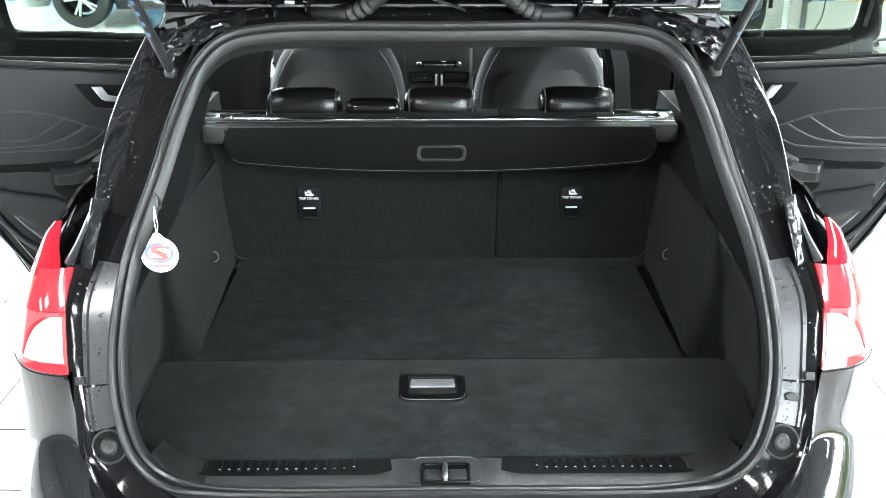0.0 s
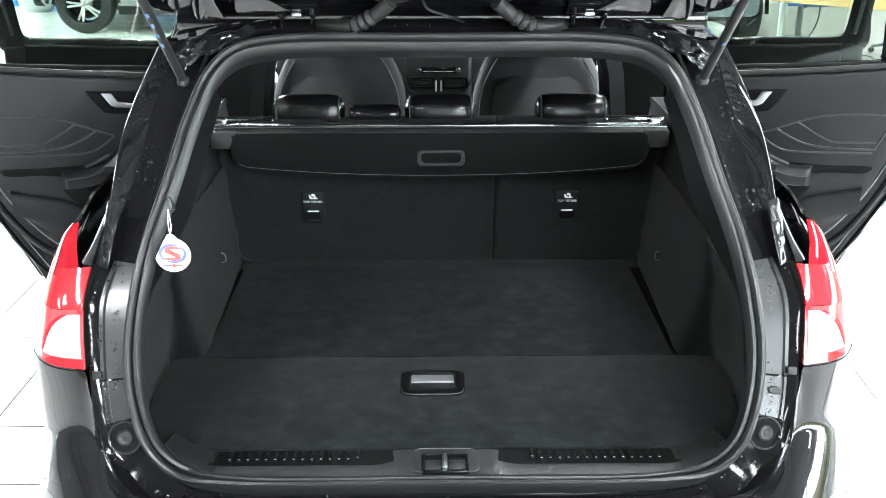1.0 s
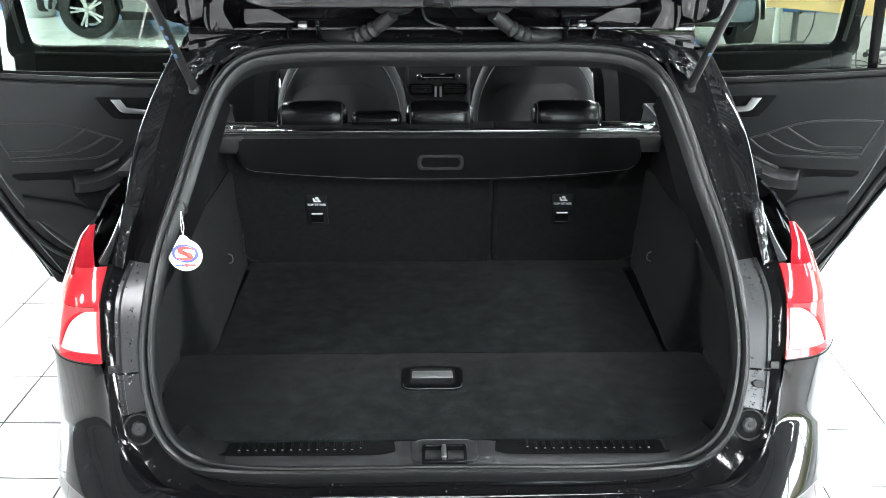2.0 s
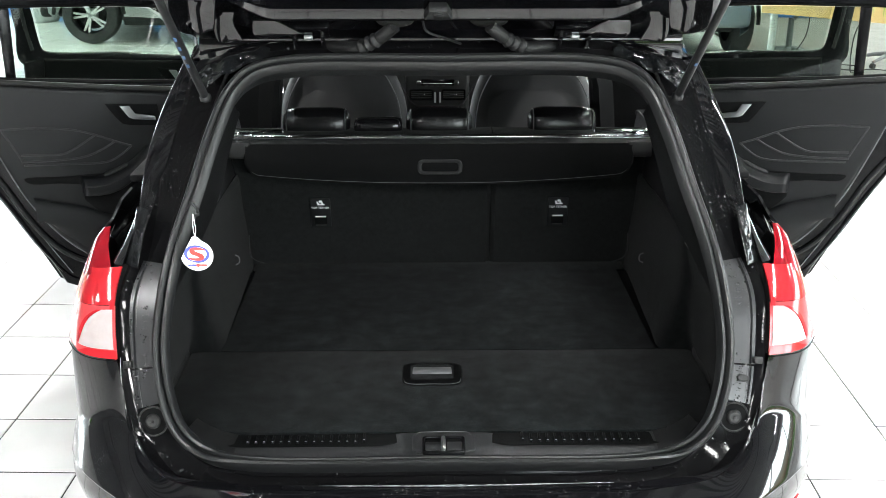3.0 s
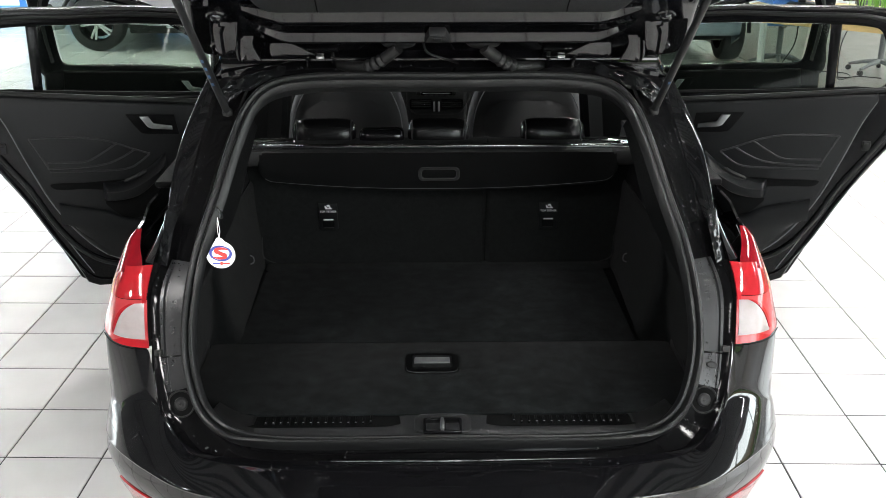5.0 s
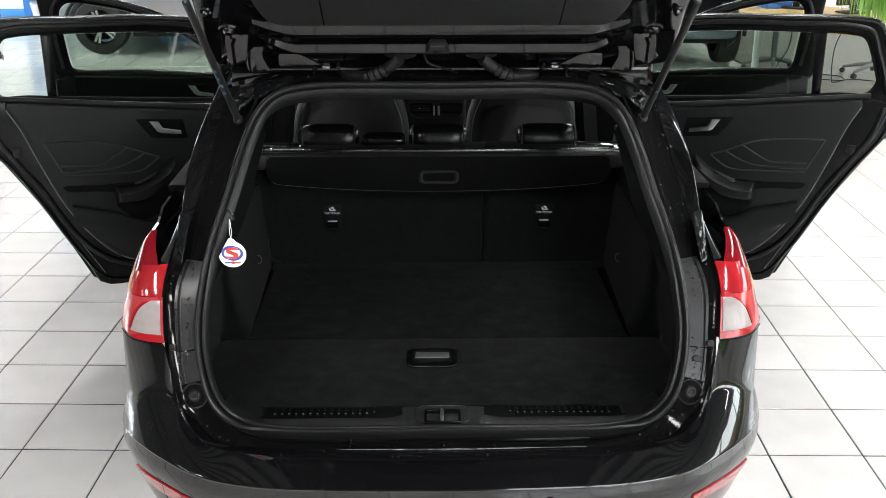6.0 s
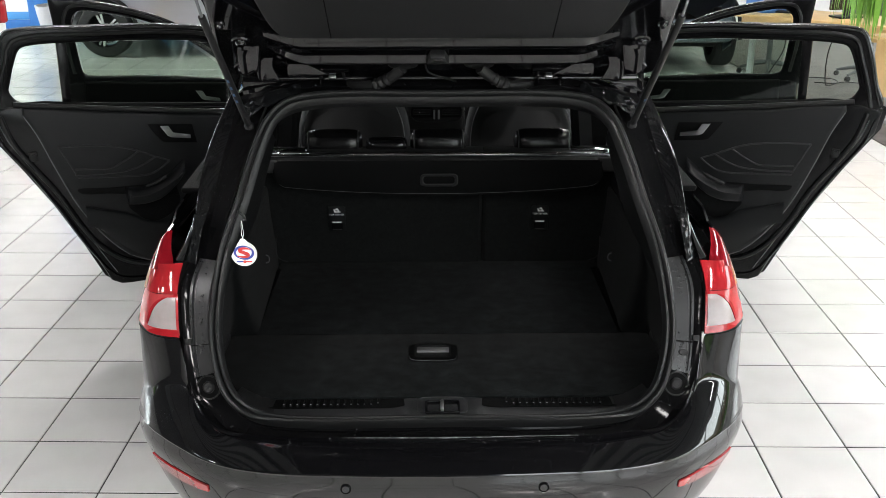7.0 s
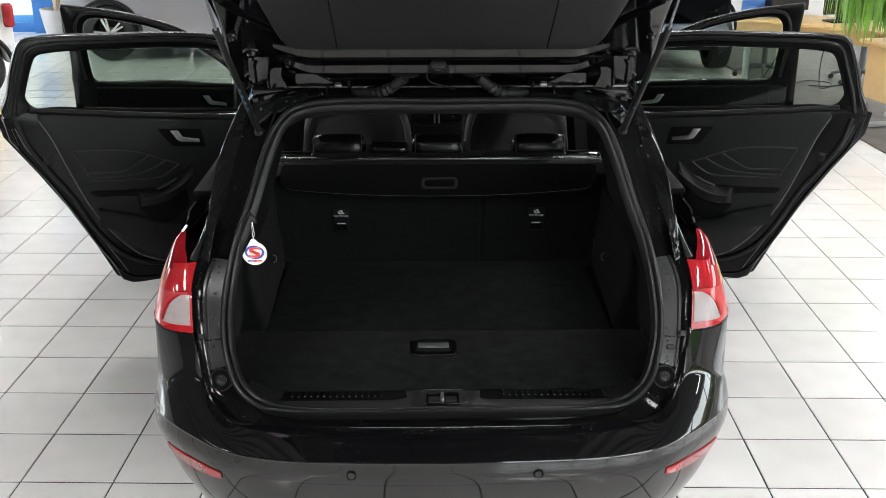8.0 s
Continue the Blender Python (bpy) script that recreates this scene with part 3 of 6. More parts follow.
def potted_tree(at):
    t = thing("potted_tree", "indoor tree with several pale stems in a grey pot", "plant", at)
    part("pot", lathe([(0, 0), (0.17, 0), (0.20, 0.06), (0.25, 0.36), (0.255, 0.38), (0.235, 0.38), (0.22, 0.30), (0, 0.30)], 36), M_POT, t)
    rng = random.Random(9)
    tops = []
    for i in range(5):
        a = radians(72 * i + 20)
        top = (0.34 * math.cos(a), 0.34 * math.sin(a), 1.7 + 0.1 * i)
        part("stem", tube(spl([(0.05 * math.cos(a), 0.05 * math.sin(a), 0.28), (0.09 * math.cos(a + 0.5), 0.09 * math.sin(a + 0.5), 0.8), top], 10), [0.022 - 0.0012 * k for k in range(10)], 8), M_BARK, t)
        tops.append(top)
    bm = bmesh.new()
    for i in range(700):
        c = Vector(rng.choice(tops)) + Vector((rng.gauss(0, 0.2), rng.gauss(0, 0.2), rng.gauss(0.1, 0.22)))
        m = Matrix.Translation(c) @ Euler((rng.uniform(-1, 1), rng.uniform(-1, 1), rng.uniform(0, 6.28))).to_matrix().to_4x4()
        v = [bm.verts.new(m @ Vector(p)) for p in ((0, 0, 0), (0.02, 0.04, 0.008), (0, 0.10, 0), (-0.02, 0.04, 0.008))]
        bm.faces.new((v[0], v[1], v[2]))
        bm.faces.new((v[0], v[2], v[3]))
    tagged(part("crown", bm, M_LEAF, t), kind="stuff")
    return t


potted_tree((-4.85, 11.05, 0))


def floor_sign(at, turn):
    t = thing("floor_sign", "yellow folding plastic floor sign", "sign", at, turn=turn)
    for s in (-1, 1):
        part("panel", prism([(-0.14, 0), (0.14, 0), (0.10, 0.6), (-0.10, 0.6)], 0.012, 0.003, pose(0, s * 0.13, 0, 90 + s * 12)), M_YELLOW, t)
    part("hinge", tube([(-0.1, 0, 0.59), (0.1, 0, 0.59)], 0.012, 8), M_YELLOW, t)
    return t


floor_sign((-3.90, 6.08, 0), 40)


# cables and small things round the desks
def floor_cable(points, label):
    t = thing("cable", label, "cable", points[0], "loose cables")
    o = Vector(points[0])
    part("strand", tube([Vector(p) - o for p in spl(points, 40)], .005, 6), M_PLASTIC, t)
    return t


floor_cable([(3.75, 6.75, .73), (3.72, 6.95, .45), (3.80, 7.15, .10), (3.95, 7.40, .018), (4.15, 7.55, .018), (4.35, 7.45, .018)], "black cable hanging from a desk to the floor")
floor_cable([(3.70, 7.60, .018), (3.90, 7.80, .018), (4.10, 7.72, .018), (4.05, 7.50, .018), (3.85, 7.55, .018)], "black cable coiled on the office floor")
floor_cable([(3.30, 6.95, .73), (3.36, 7.15, .40), (3.30, 7.30, .16), (3.42, 7.55, .018), (3.70, 7.85, .018)], "black cable hanging behind a desk")


def document_tray(at, turn):
    t = thing("document_tray", "blue plastic document tray on a desk", "tray", at, turn=turn)
    part("tray_floor", box((.25, .32, .006), (0, 0, .003), .002), M_BLUECHAIR, t)
    for s in (-1, 1):
        part("tray_side", box((.006, .32, .10), (s * .122, 0, .056), .002), M_BLUECHAIR, t)
    part("tray_back", box((.24, .006, .12), (0, .157, .066), .002), M_BLUECHAIR, t)
    return t


document_tray((3.18, 7.24, .762), 10)


def poster(at):
    t = thing("poster", "white wall poster with red stripes", "poster", at)
    part("sheet", box((1.6, .012, 1.0), (0, 0, 0), .002), M_CARD, t)
    for z in (-.42, -.30, .1):
        part("stripe", box((1.5, .004, .05), (0, -.009, z), 0), M_INKRED, t, "red printed stripe")
    return t


poster((4.4, Y1 - .008, .95))
# ---- the estate car, rear towards -y ----
CAR = thing("estate_car", "glossy black estate car, wet, tailgate and all doors open", "car")
# half of the boot opening, from the roof's middle down to the sill's middle: the seal's line, then the body's edge round it
HATCH = [((0, .347, 1.381), (0, .415, 1.425)), ((.355, .345, 1.378), (.38, .412, 1.42)), ((.44, .332, 1.36), (.50, .41, 1.405)),
         ((.483, .304, 1.322), (.575, .40, 1.375)), ((.518, .246, 1.244), (.612, .335, 1.27)), ((.553, .161, 1.129), (.645, .25, 1.14)),
         ((.592, .092, 1.013), (.683, .14, 1.01)), ((.612, .039, .917), (.716, .06, .915)), ((.619, -.007, .819), (.712, .01, .81)),
         ((.607, -.046, .73), (.70, -.04, .72)), ((.58, -.071, .658), (.68, -.08, .64)), ((.528, -.084, .608), (.62, -.125, .59)),
         ((.44, -.09, .586), (.50, -.15, .572)), ((0, -.091, .581), (0, -.165, .572))]
half = [a + o for a, o in HATCH]
flip6 = lambda q: (-q[0], q[1], q[2], -q[3], q[4], q[5])
loop6 = half + [flip6(q) for q in half[-2:0:-1]]
dense = spl(loop6[-3:] + loop6 + loop6[:4], 400)
start = int(np.argmin(np.abs(dense[:100, 0]) + (dense[:100, 2] < 1) * 9))
stop = start + 10 + int(np.argmin(np.abs(dense[start + 10 + 200:, 0]) + (dense[start + 210:, 2] < 1) * 9)) + 200
LOOP = dense[start:stop]
A_LINE = [Vector(p[:3]) for p in LOOP]
O_LINE = [Vector(p[3:]) for p in LOOP]
FRAMES = []
for i, p in enumerate(A_LINE):
    t = (A_LINE[(i + 1) % len(A_LINE)] - A_LINE[i - 1]).normalized()
    out = O_LINE[i] - p
    out = (out - t * out.dot(t)).normalized()
    back = t.cross(out)
    if back.y > 0:
        back = -back
    FRAMES.append((p, out, back))


def swept(profile, keep=lambda p: True, closed=True):
    rows = [[p + o * a + b * c for a, c in profile] for p, o, b in FRAMES if keep(p)]
    return sheet(rows, close_u=closed, close_v=True)


part("boot_seal", swept([(-.015, -.012), (-.015, .004), (-.011, .011), (-.005, .0115), (-.0015, .0085), (.000, .002), (.0025, .0095), (.006, .0155), (.011, .017), (.016, .014), (.019, .005), (.017, -.012)]), M_RUBBER, CAR, "grey rubber door seal round the boot opening")
n_half = len(FRAMES) // 2
skirt = lambda f, k: [f[0] - f[1] * .011, f[0] - f[1] * (.013 - .006 * k) - f[2] * .006, f[0] - f[1] * (.0135 - .010 * k) - f[2] * .014, f[0] - f[1] * (.009 - .012 * k) - f[2] * .030, f[0] + f[1] * (.004 + .01 * k) - f[2] * .055, f[0] + f[1] * .024 - f[2] * .09]
part("boot_lining", sheet([[f[0] + f[1] * a - f[2] * c for a, c in ((-.011, 0), (-.009, .006), (-.003, .014), (.010, .030), (.028, .055), (.050, .09))] for f in FRAMES[n_half:] + FRAMES[:n_half] if f[0].z > 1.31]), M_TRIM, CAR, "grey plastic lining of the boot opening")
for side in (1, -1):
    part("pillar_lining", sheet([skirt(f, 1) for f in FRAMES if f[0].x * side > 0 and .595 < f[0].z < 1.312]), M_COVER, CAR, "black lining beside the boot seal")
gutter = []
for (p, o, b), q in zip(FRAMES, O_LINE):
    d = (q - p).length
    gutter.append([p + o * .014 - b * .008, p + o * .020 - b * .018, p + o * (d * .40) - b * .016, p + o * (d * .70) - b * .014, p.lerp(q, .90) - b * .006, q + b * .001, q + o * .006 - b * .006])
part("boot_flange", sheet(gutter, close_u=True), M_FLANGEPAINT, CAR, "wet black painted metal flange round the boot")


def right_left(name, bm, mat, parent, label, sign):
    return part(name, mirrored(bm) if sign < 0 else bm, mat, parent, label)


def lerp_table(z, table):
    return float(np.interp(z, [k for k, _ in table][::-1], [v for _, v in table][::-1]))


SIDE_X = [(1.035, .80), (.98, .828), (.90, .858), (.80, .872), (.68, .88), (.50, .88), (.30, .862), (.20, .84)]


def arch_low(y, centre, r=.375):
    return .36 + math.sqrt(max(r * r - (y - centre) ** 2, 0)) if abs(y - centre) < r else .24


def panel_rows(y_from, y_to, centre, n, shrink=lambda y: 0.0, top=1.035):
    rows = []
    for y in np.linspace(y_from, y_to, n):
        low = arch_low(y, centre)
        zs = np.linspace(top, low, 14)
        rows.append([(lerp_table(z, SIDE_X) - shrink(y), y, z) for z in zs])
    return rows


# bumper: its upper edge, the shoulder under the lamp, and the crease round the car
UPPER = [(0, -.167, .571), (.25, -.164, .5715), (.46, -.155, .573), (.61, -.128, .588), (.660, -.092, .632), (.690, -.056, .690), (.713, -.016, .755), (.723, .003, .785), (.757, .028, .797), (.80, .058, .801), (.835, .085, .801), (.858, .105, .800), (.872, .20, .800)]
SHOULDER = [(0, -.186, .5695), (.25, -.183, .5695), (.46, -.174, .571), (.60, -.150, .582), (.652, -.112, .614), (.682, -.072, .652), (.702, -.050, .664), (.722, -.038, .667), (.752, -.020, .664), (.786, .004, .652), (.824, .036, .625), (.858, .086, .605), (.874, .20, .60)]
CREASE = [(0, -.296, .5365), (.25, -.290, .5365), (.45, -.273, .536), (.575, -.242, .539), (.645, -.210, .546), (.692, -.176, .551), (.722, -.151, .553), (.745, -.131, .554), (.772, -.103, .554), (.803, -.066, .551), (.840, -.006, .545), (.880, .088, .530), (.894, .20, .52)]
NU, NV = 72, 64
upper, shoulder, crease = spl(UPPER, NU), spl(SHOULDER, NU), spl(CREASE, NU)
across = []
for k in range(NU):
    t, h, c = Vector(upper[k]), Vector(shoulder[k]), Vector(crease[k])
    ahead, behind = Vector(crease[min(k + 1, NU - 1)]), Vector(crease[max(k - 1, 0)])
    out = Vector((ahead.y - behind.y, behind.x - ahead.x, 0)).normalized()
    col = [t.lerp(h, f) for f in np.linspace(0, 1, 14)[:-1]]
    mid = Vector((h.x * .42 + c.x * .58, h.y * .42 + c.y * .58, c.z + (h.z - c.z) * .66))
    col += [h * ((1 - f) ** 2) + mid * (2 * f * (1 - f)) + c * (f * f) for f in np.linspace(0, 1, 26)]
    col += [c + out * .0012 - Vector((0, 0, .003)), c + out * .0006 - Vector((0, 0, .007))]
    low = [tuple(c + out * d - Vector((0, 0, z))) for d, z in ((.0, .008), (.003, .05), (-.010, .105))] + [tuple(Vector((c.x, c.y, z)) + out * d) for d, z in ((-.045, .34), (-.095, .24))]
    col += [Vector(p) for p in spl(low, NV - len(col))]
    across.append([tuple(p) for p in col])
flow = np.array(across)
for _ in range(3):
    flow[1:-1, 1:-1] = .5 * flow[1:-1, 1:-1] + .25 * (flow[:-2, 1:-1] + flow[2:, 1:-1])
keep = flow.copy()
for _ in range(2):
    keep[:, 8:30] = .5 * keep[:, 8:30] + .25 * (keep[:, 7:29] + keep[:, 9:31])
across = list(keep)
full = [[(-p[0], p[1], p[2]) for p in r] for r in across[:0:-1]] + [list(map(tuple, r)) for r in across]
bumper = part("rear_bumper", sheet(full), M_BUMPER, CAR, "black painted rear bumper with water beads", angle=30)


def bumper_at(u, v):
    """A place and outward normal on the right half of the bumper."""
    i, j = u * (NU - 1), v * (NV - 1)
    a, b = min(int(i), NU - 2), min(int(j), NV - 2)
    g = lambda k, l: Vector(map(float, across[k][l]))
    p = g(a, b).lerp(g(a + 1, b), i - a).lerp(g(a, b + 1).lerp(g(a + 1, b + 1), i - a), j - b)
    n = (g(a + 1, b) - g(a, b)).cross(g(a, b + 1) - g(a, b)).normalized()
    return p, (n if n.y < 0 or n.x > 0.5 else -n)


def bumper_near(x, z):
    """The place on the rear face of the bumper nearest to that x and height."""
    miss = lambda q: (bumper_at(*q)[0].x - x) ** 2 + (bumper_at(*q)[0].z - z) ** 2
    u, v = min(((u, v) for u in np.linspace(0, .98, 40) for v in np.linspace(.4, .9, 26)), key=miss)
    for step in (.006, .0015, .0004):
        u, v = min(((min(max(u + i * step, 0), .999), v + j * step) for i in range(-4, 5) for j in range(-4, 5)), key=miss)
    return bumper_at(u, v)


for s in (1, -1):
    rows = []
    for k in range(12):
        x, z = .625 + .19 * k / 11, .452 - .008 * k / 11
        w = .007 + .012 * math.sin(math.pi * (.12 + .75 * k / 11))
        rows.append([bumper_near(x, z + d)[0] + bumper_near(x, z)[1] * .004 for d in (-w, -w * .3, w * .3, w)])
    right_left("reflector", sheet(rows, .004), M_REFLECTOR, bumper, "red strip reflector", s)
    p, n = bumper_near(.255, .497)
    right_left("parking_sensor", lathe([(0, .002), (.010, .002), (.0115, .0), (.0125, .0025), (.014, .0)], 20, Matrix.Translation(p + n * .002) @ n.to_track_quat("Z", "Y").to_matrix().to_4x4()), M_BUMPER, bumper, "round parking sensor", s)

# lighter strip stands in for the bright reflection along the wet bumper edge
part("wet_lip", tube(spl([(-.27, -.169, .5738), (0, -.172, .5735), (.36, -.166, .5745)], 90), [.0004 + .0034 * math.sin(math.pi * (k + .5) / 90) ** .8 * (.35 + .65 * abs(noise.noise(Vector((k * .23, 4, 1))))) for k in range(90)], 8), M_LIPGLEAM, bumper, "light grey strip painting the gleam on the bumper's wet upper edge")

# tail lamps: a bulging skin from the inner to the outer edge
LAMP_IN = [(.722, .005, .790), (.725, .020, .833), (.726, .038, .885), (.726, .050, .909), (.722, .072, .944), (.715, .095, .975)]
LAMP_OUT = [(.856, .100, .799), (.853, .108, .823), (.846, .124, .862), (.839, .142, .900), (.830, .160, .931), (.821, .175, .956)]
WING_IN = [(.742, .104, .962), (.748, .125, .982), (.756, .150, 1.000), (.759, .175, 1.021), (.760, .195, 1.036)]
WING_OUT = [(.826, .166, .938), (.820, .176, .957), (.809, .190, .985), (.798, .205, 1.011), (.778, .212, 1.031)]
POINT_IN = [(.7145, .095, .977), (.704, .125, 1.015), (.696, .158, 1.048), (.691, .186, 1.076)]
POINT_OUT = [(.742, .124, .980), (.722, .158, 1.016), (.706, .180, 1.050), (.693, .190, 1.078)]
li, lo = spl(LAMP_IN, 31), spl(LAMP_OUT, 31)


def lamp_point(u, v):
    i = v * 30
    a = min(int(i), 29)
    p, q = (Vector(li[a]).lerp(Vector(li[a + 1]), i - a), Vector(lo[a]).lerp(Vector(lo[a + 1]), i - a))
    bulge = math.sin(math.pi * u) * .034
    return p.lerp(q, u) + Vector((.35, -.9, .1)) * bulge


def lamp_patch(u0, u1, v0, v1, lift=.004, nu=10, nv=16):
    rows = []
    for v in np.linspace(0, 1, nv):
        row = []
        for u in np.linspace(0, 1, nu):
            uu0, uu1 = (u0(v) if callable(u0) else u0), (u1(v) if callable(u1) else u1)
            row.append(lamp_point(uu0 + (uu1 - uu0) * u, v0 + (v1 - v0) * v) + Vector((.3, -.92, .1)) * lift)
        rows.append(row)
    return sheet(rows, .006)


def lens_between(inner, outer, bulge, lift, nu=8, nv=16):
    """A domed lens between two edges."""
    a, b = spl(inner, nv), spl(outer, nv)
    return sheet([[Vector(p).lerp(Vector(q), u) + Vector((.35, -.9, .1)) * (math.sin(math.pi * u) * bulge * (1 - .7 * k / nv)) + Vector((.3, -.92, .1)) * lift for u in np.linspace(0, 1, nu)] for k, (p, q) in enumerate(zip(a, b))], .006)


for s in (1, -1):
    lamp = right_left("tail_lamp", lamp_patch(0, 1, 0, .55, 0), M_PALERED, CAR, "red and white tail lamp", s)
    right_left("reverse_lens", lamp_patch(.03, lambda v: .60 - .20 * v - .22 * v ** 4, .10, .50, .003), M_CLEARLENS, lamp, "clear white reversing lens", s)
    right_left("lens_fold", lamp_patch(lambda v: .615 - .20 * v - .22 * v ** 4, lambda v: .66 - .16 * v - .24 * v ** 4, .12, .50, .003), M_RED, lamp, "red fold beside the reversing lens", s)
    right_left("red_lens", lamp_patch(0, lambda v: .80 + .06 * v, .562, 1.0, .002), M_RED, lamp, "bright red brake lens", s)
    # pale amber paints a reflection on the clear outer strip
    right_left("amber_strip", lamp_patch(lambda v: .81 + .06 * v, 1, .562, 1.0, .002), M_AMBER, lamp, "clear outer strip of the lens, reflection painted pale amber", s)
    right_left("red_rim", lamp_patch(.0, lambda v: .66 - .25 * v, .0, .09, .003), M_RED, lamp, "red lower lens", s)
    right_left("inner_edge", lamp_patch(.0, .06, .50, 1.0, .004), M_RED, lamp, "red inner edge of the lamp", s)
    right_left("upper_wing", lens_between(WING_IN, WING_OUT, .032, .0055), M_DEEPRED, lamp, "dark red lens point on the car's flank", s)
    right_left("body_edge", lens_between(POINT_IN, POINT_OUT, .010, .002), M_EDGEPAINT, CAR, "glossy black body edge beside the lamp", s)
    lamp_low = spl([tuple(lamp_point(u, 0) + Vector((.25, -.80, -.45)) * .006) for u in np.linspace(0, .95, 9)], 20)
    right_left("lamp_gap", tube(lamp_low, .0014, 6), M_COVER, lamp, "dark gap under the lamp", s)
    fill = []
    for k in range(31):
        z = li[k][2]
        q = min((O_LINE[i] for i in range(len(O_LINE)) if O_LINE[i].x > 0), key=lambda p: abs(p.z - z))
        a, b = Vector(li[k]), Vector(q)
        fill.append([b + Vector((-.004, .002, 0)), b.lerp(a, .5) + Vector((0, .012, 0)), a + Vector((.006, .006, 0)), a + Vector((.03, .06, 0))])
    right_left("lamp_pocket", sheet(fill, .003), M_COVER, CAR, "black painted panel beside the tail lamp", s)

# flanks, pillars, roof and nose
S_LINE = [(.613, .425, 1.378), (.655, .360, 1.285), (.680, .283, 1.20), (.690, .225, 1.125), (.694, .185, 1.07), (.704, .150, 1.01)]
for s in (1, -1):
    hem = spl([h[1] for h in HATCH[3:7]], 24)
    sil = spl(S_LINE, 24)
    fore = spl([(.605, .66, 1.39), (.645, .62, 1.29), (.672, .60, 1.20), (.690, .58, 1.12), (.700, .56, 1.05), (.700, .45, 1.03)], 24)
    rows, inward = [], []
    for k in range(24):
        a, b, c = Vector(hem[k]), Vector(sil[k]), Vector(fore[k])
        m1 = a.lerp(b, .5) + Vector((.001, -.002, 0))
        rows.append([tuple(p) for p in spl([tuple(a), tuple(a.lerp(m1, .5)), tuple(m1), tuple(b.lerp(m1, .16) + Vector((.0012, -.0030, 0))), tuple(b)], 30)])
        inward.append([tuple(p) for p in spl([tuple(b + Vector((-.006, .007, 0))), tuple(b.lerp(c, .4) + Vector((-.012, .004, 0))), tuple(c)], 10)])
    right_left("rear_pillar", join(sheet(rows, .0015), sheet(inward, .004)), M_PAINT, CAR, "glossy black rear roof pillar with water drops", s)
    first = [(x, y, z) for x, y, z in spl([(.772, .235, 1.042), (.80, .21, 1.005), (.838, .155, .91), (.852, .107, .802), (.854, .22, .704), (.880, .22, .62), (.892, .22, .56), (.886, .22, .47), (.864, .22, .34), (.83, .22, .24)], 14)]
    rows = [first] + panel_rows(.40, 1.28, .80, 26)
    right_left("rear_wing_panel", sheet(rows, .006), M_PAINT, CAR, "black painted rear flank", s)
    right_left("rear_side_window", sheet([[(lerp_table(z, [(1.38, .635), (1.2, .715), (1.03, .80)]) - .004, y, z) for z in np.linspace(1.04, 1.375, 8)] for y in np.linspace(.62, 1.22, 8)], .004), M_PRIVACY, CAR, "dark tinted rear side window", s).visible_shadow = False
    right_left("door_pillar_rear", sheet([[(lerp_table(z, [(1.40, .625), (1.2, .71), (1.03, .795), (.3, .80)]) + dx, y + .10 * (1.4 - z) * .3, z) for z in np.linspace(1.39, .62, 12)] for y, dx in ((1.20, .0), (1.24, .004), (1.30, .0), (1.32, -.03))], .02), M_PAINT, CAR, "", s)
    right_left("centre_pillar", sheet([[(lerp_table(z, [(1.42, .56), (1.03, .685), (.3, .76)]) + dx, y, z) for z in np.linspace(1.42, .3, 12)] for y, dx in ((1.89, -.08), (1.87, -.06), (1.90, .0), (1.99, .0), (2.0, -.08))], close_u=True), M_COVER, CAR, "dark trimmed centre pillar", s)
    right_left("sill", box((.14, 1.95, .13), (.78, 2.1, .28), .03, 3), M_PAINT, CAR, "", s)
    right_left("windscreen_pillar", tube(spl([(.60, 2.70, 1.40), (.68, 3.1, 1.22), (.74, 3.48, 1.0)], 10), .035, 8), M_PAINT, CAR, "", s)
    right_left("front_wing_panel", sheet(panel_rows(2.98, 4.0, 3.49, 26, lambda y: .12 * max(0, (y - 3.55) / .45) ** 2, .98), .006), M_PAINT, CAR, "black painted front flank", s)
    right_left("wheel_arch_liner", sheet([[(x, .80 + .37 * math.cos(a), .34 + .37 * math.sin(a)) for a in np.linspace(-.1, math.pi + .1, 18)] for x in (.672, .86)], .004), M_PLASTIC, CAR, "", s)
    right_left("headlamp", sheet([[(.55 + .2 * u, 4.14 - .16 * u * u + .03 * math.sin(3.1 * v), .62 + .14 * v) for v in np.linspace(0, 1, 6)] for u in np.linspace(0, 1, 8)], .02), M_CHROME, CAR, "clear headlamp", s)
    for y, side in ((.80, s), (3.49, s)):
        wheel_set(CAR, pose(s * .775, y, .325, 0, 90 * s, 0), .325, .21)

roof = [[(hw * c, y + .02 * (1 - c * c), z - .035 * c ** 4 - .008 * c * c) for c in np.linspace(-1, 1, 17)] for y, z, hw in
        ((.40, 1.432, .575), (.62, 1.452, .60), (1.0, 1.468, .61), (1.5, 1.474, .615), (2.0, 1.468, .612), (2.45, 1.442, .60), (2.75, 1.41, .585))]
part("roof", sheet(roof, .012), M_PAINT, CAR, "glossy black roof")
part("roof_lining", sheet([[(x * .94, y, z - .022) for x, y, z in r] for r in roof[1:]], .006), M_TRIM, CAR, "grey roof lining")
for s in (1, -1):
    right_left("roof_rail", sheet([[(hw - .004, y, z - .030), (hw + .020, y, z - .055), (hw + .022, y, z - .085), (hw - .02, y, z - .10)] for y, z, hw in ((.42, 1.432, .575), (.62, 1.452, .60), (1.0, 1.468, .61), (1.5, 1.474, .615), (2.0, 1.468, .612), (2.45, 1.442, .60), (2.75, 1.41, .585))], .008), M_PAINT, CAR, "", s)
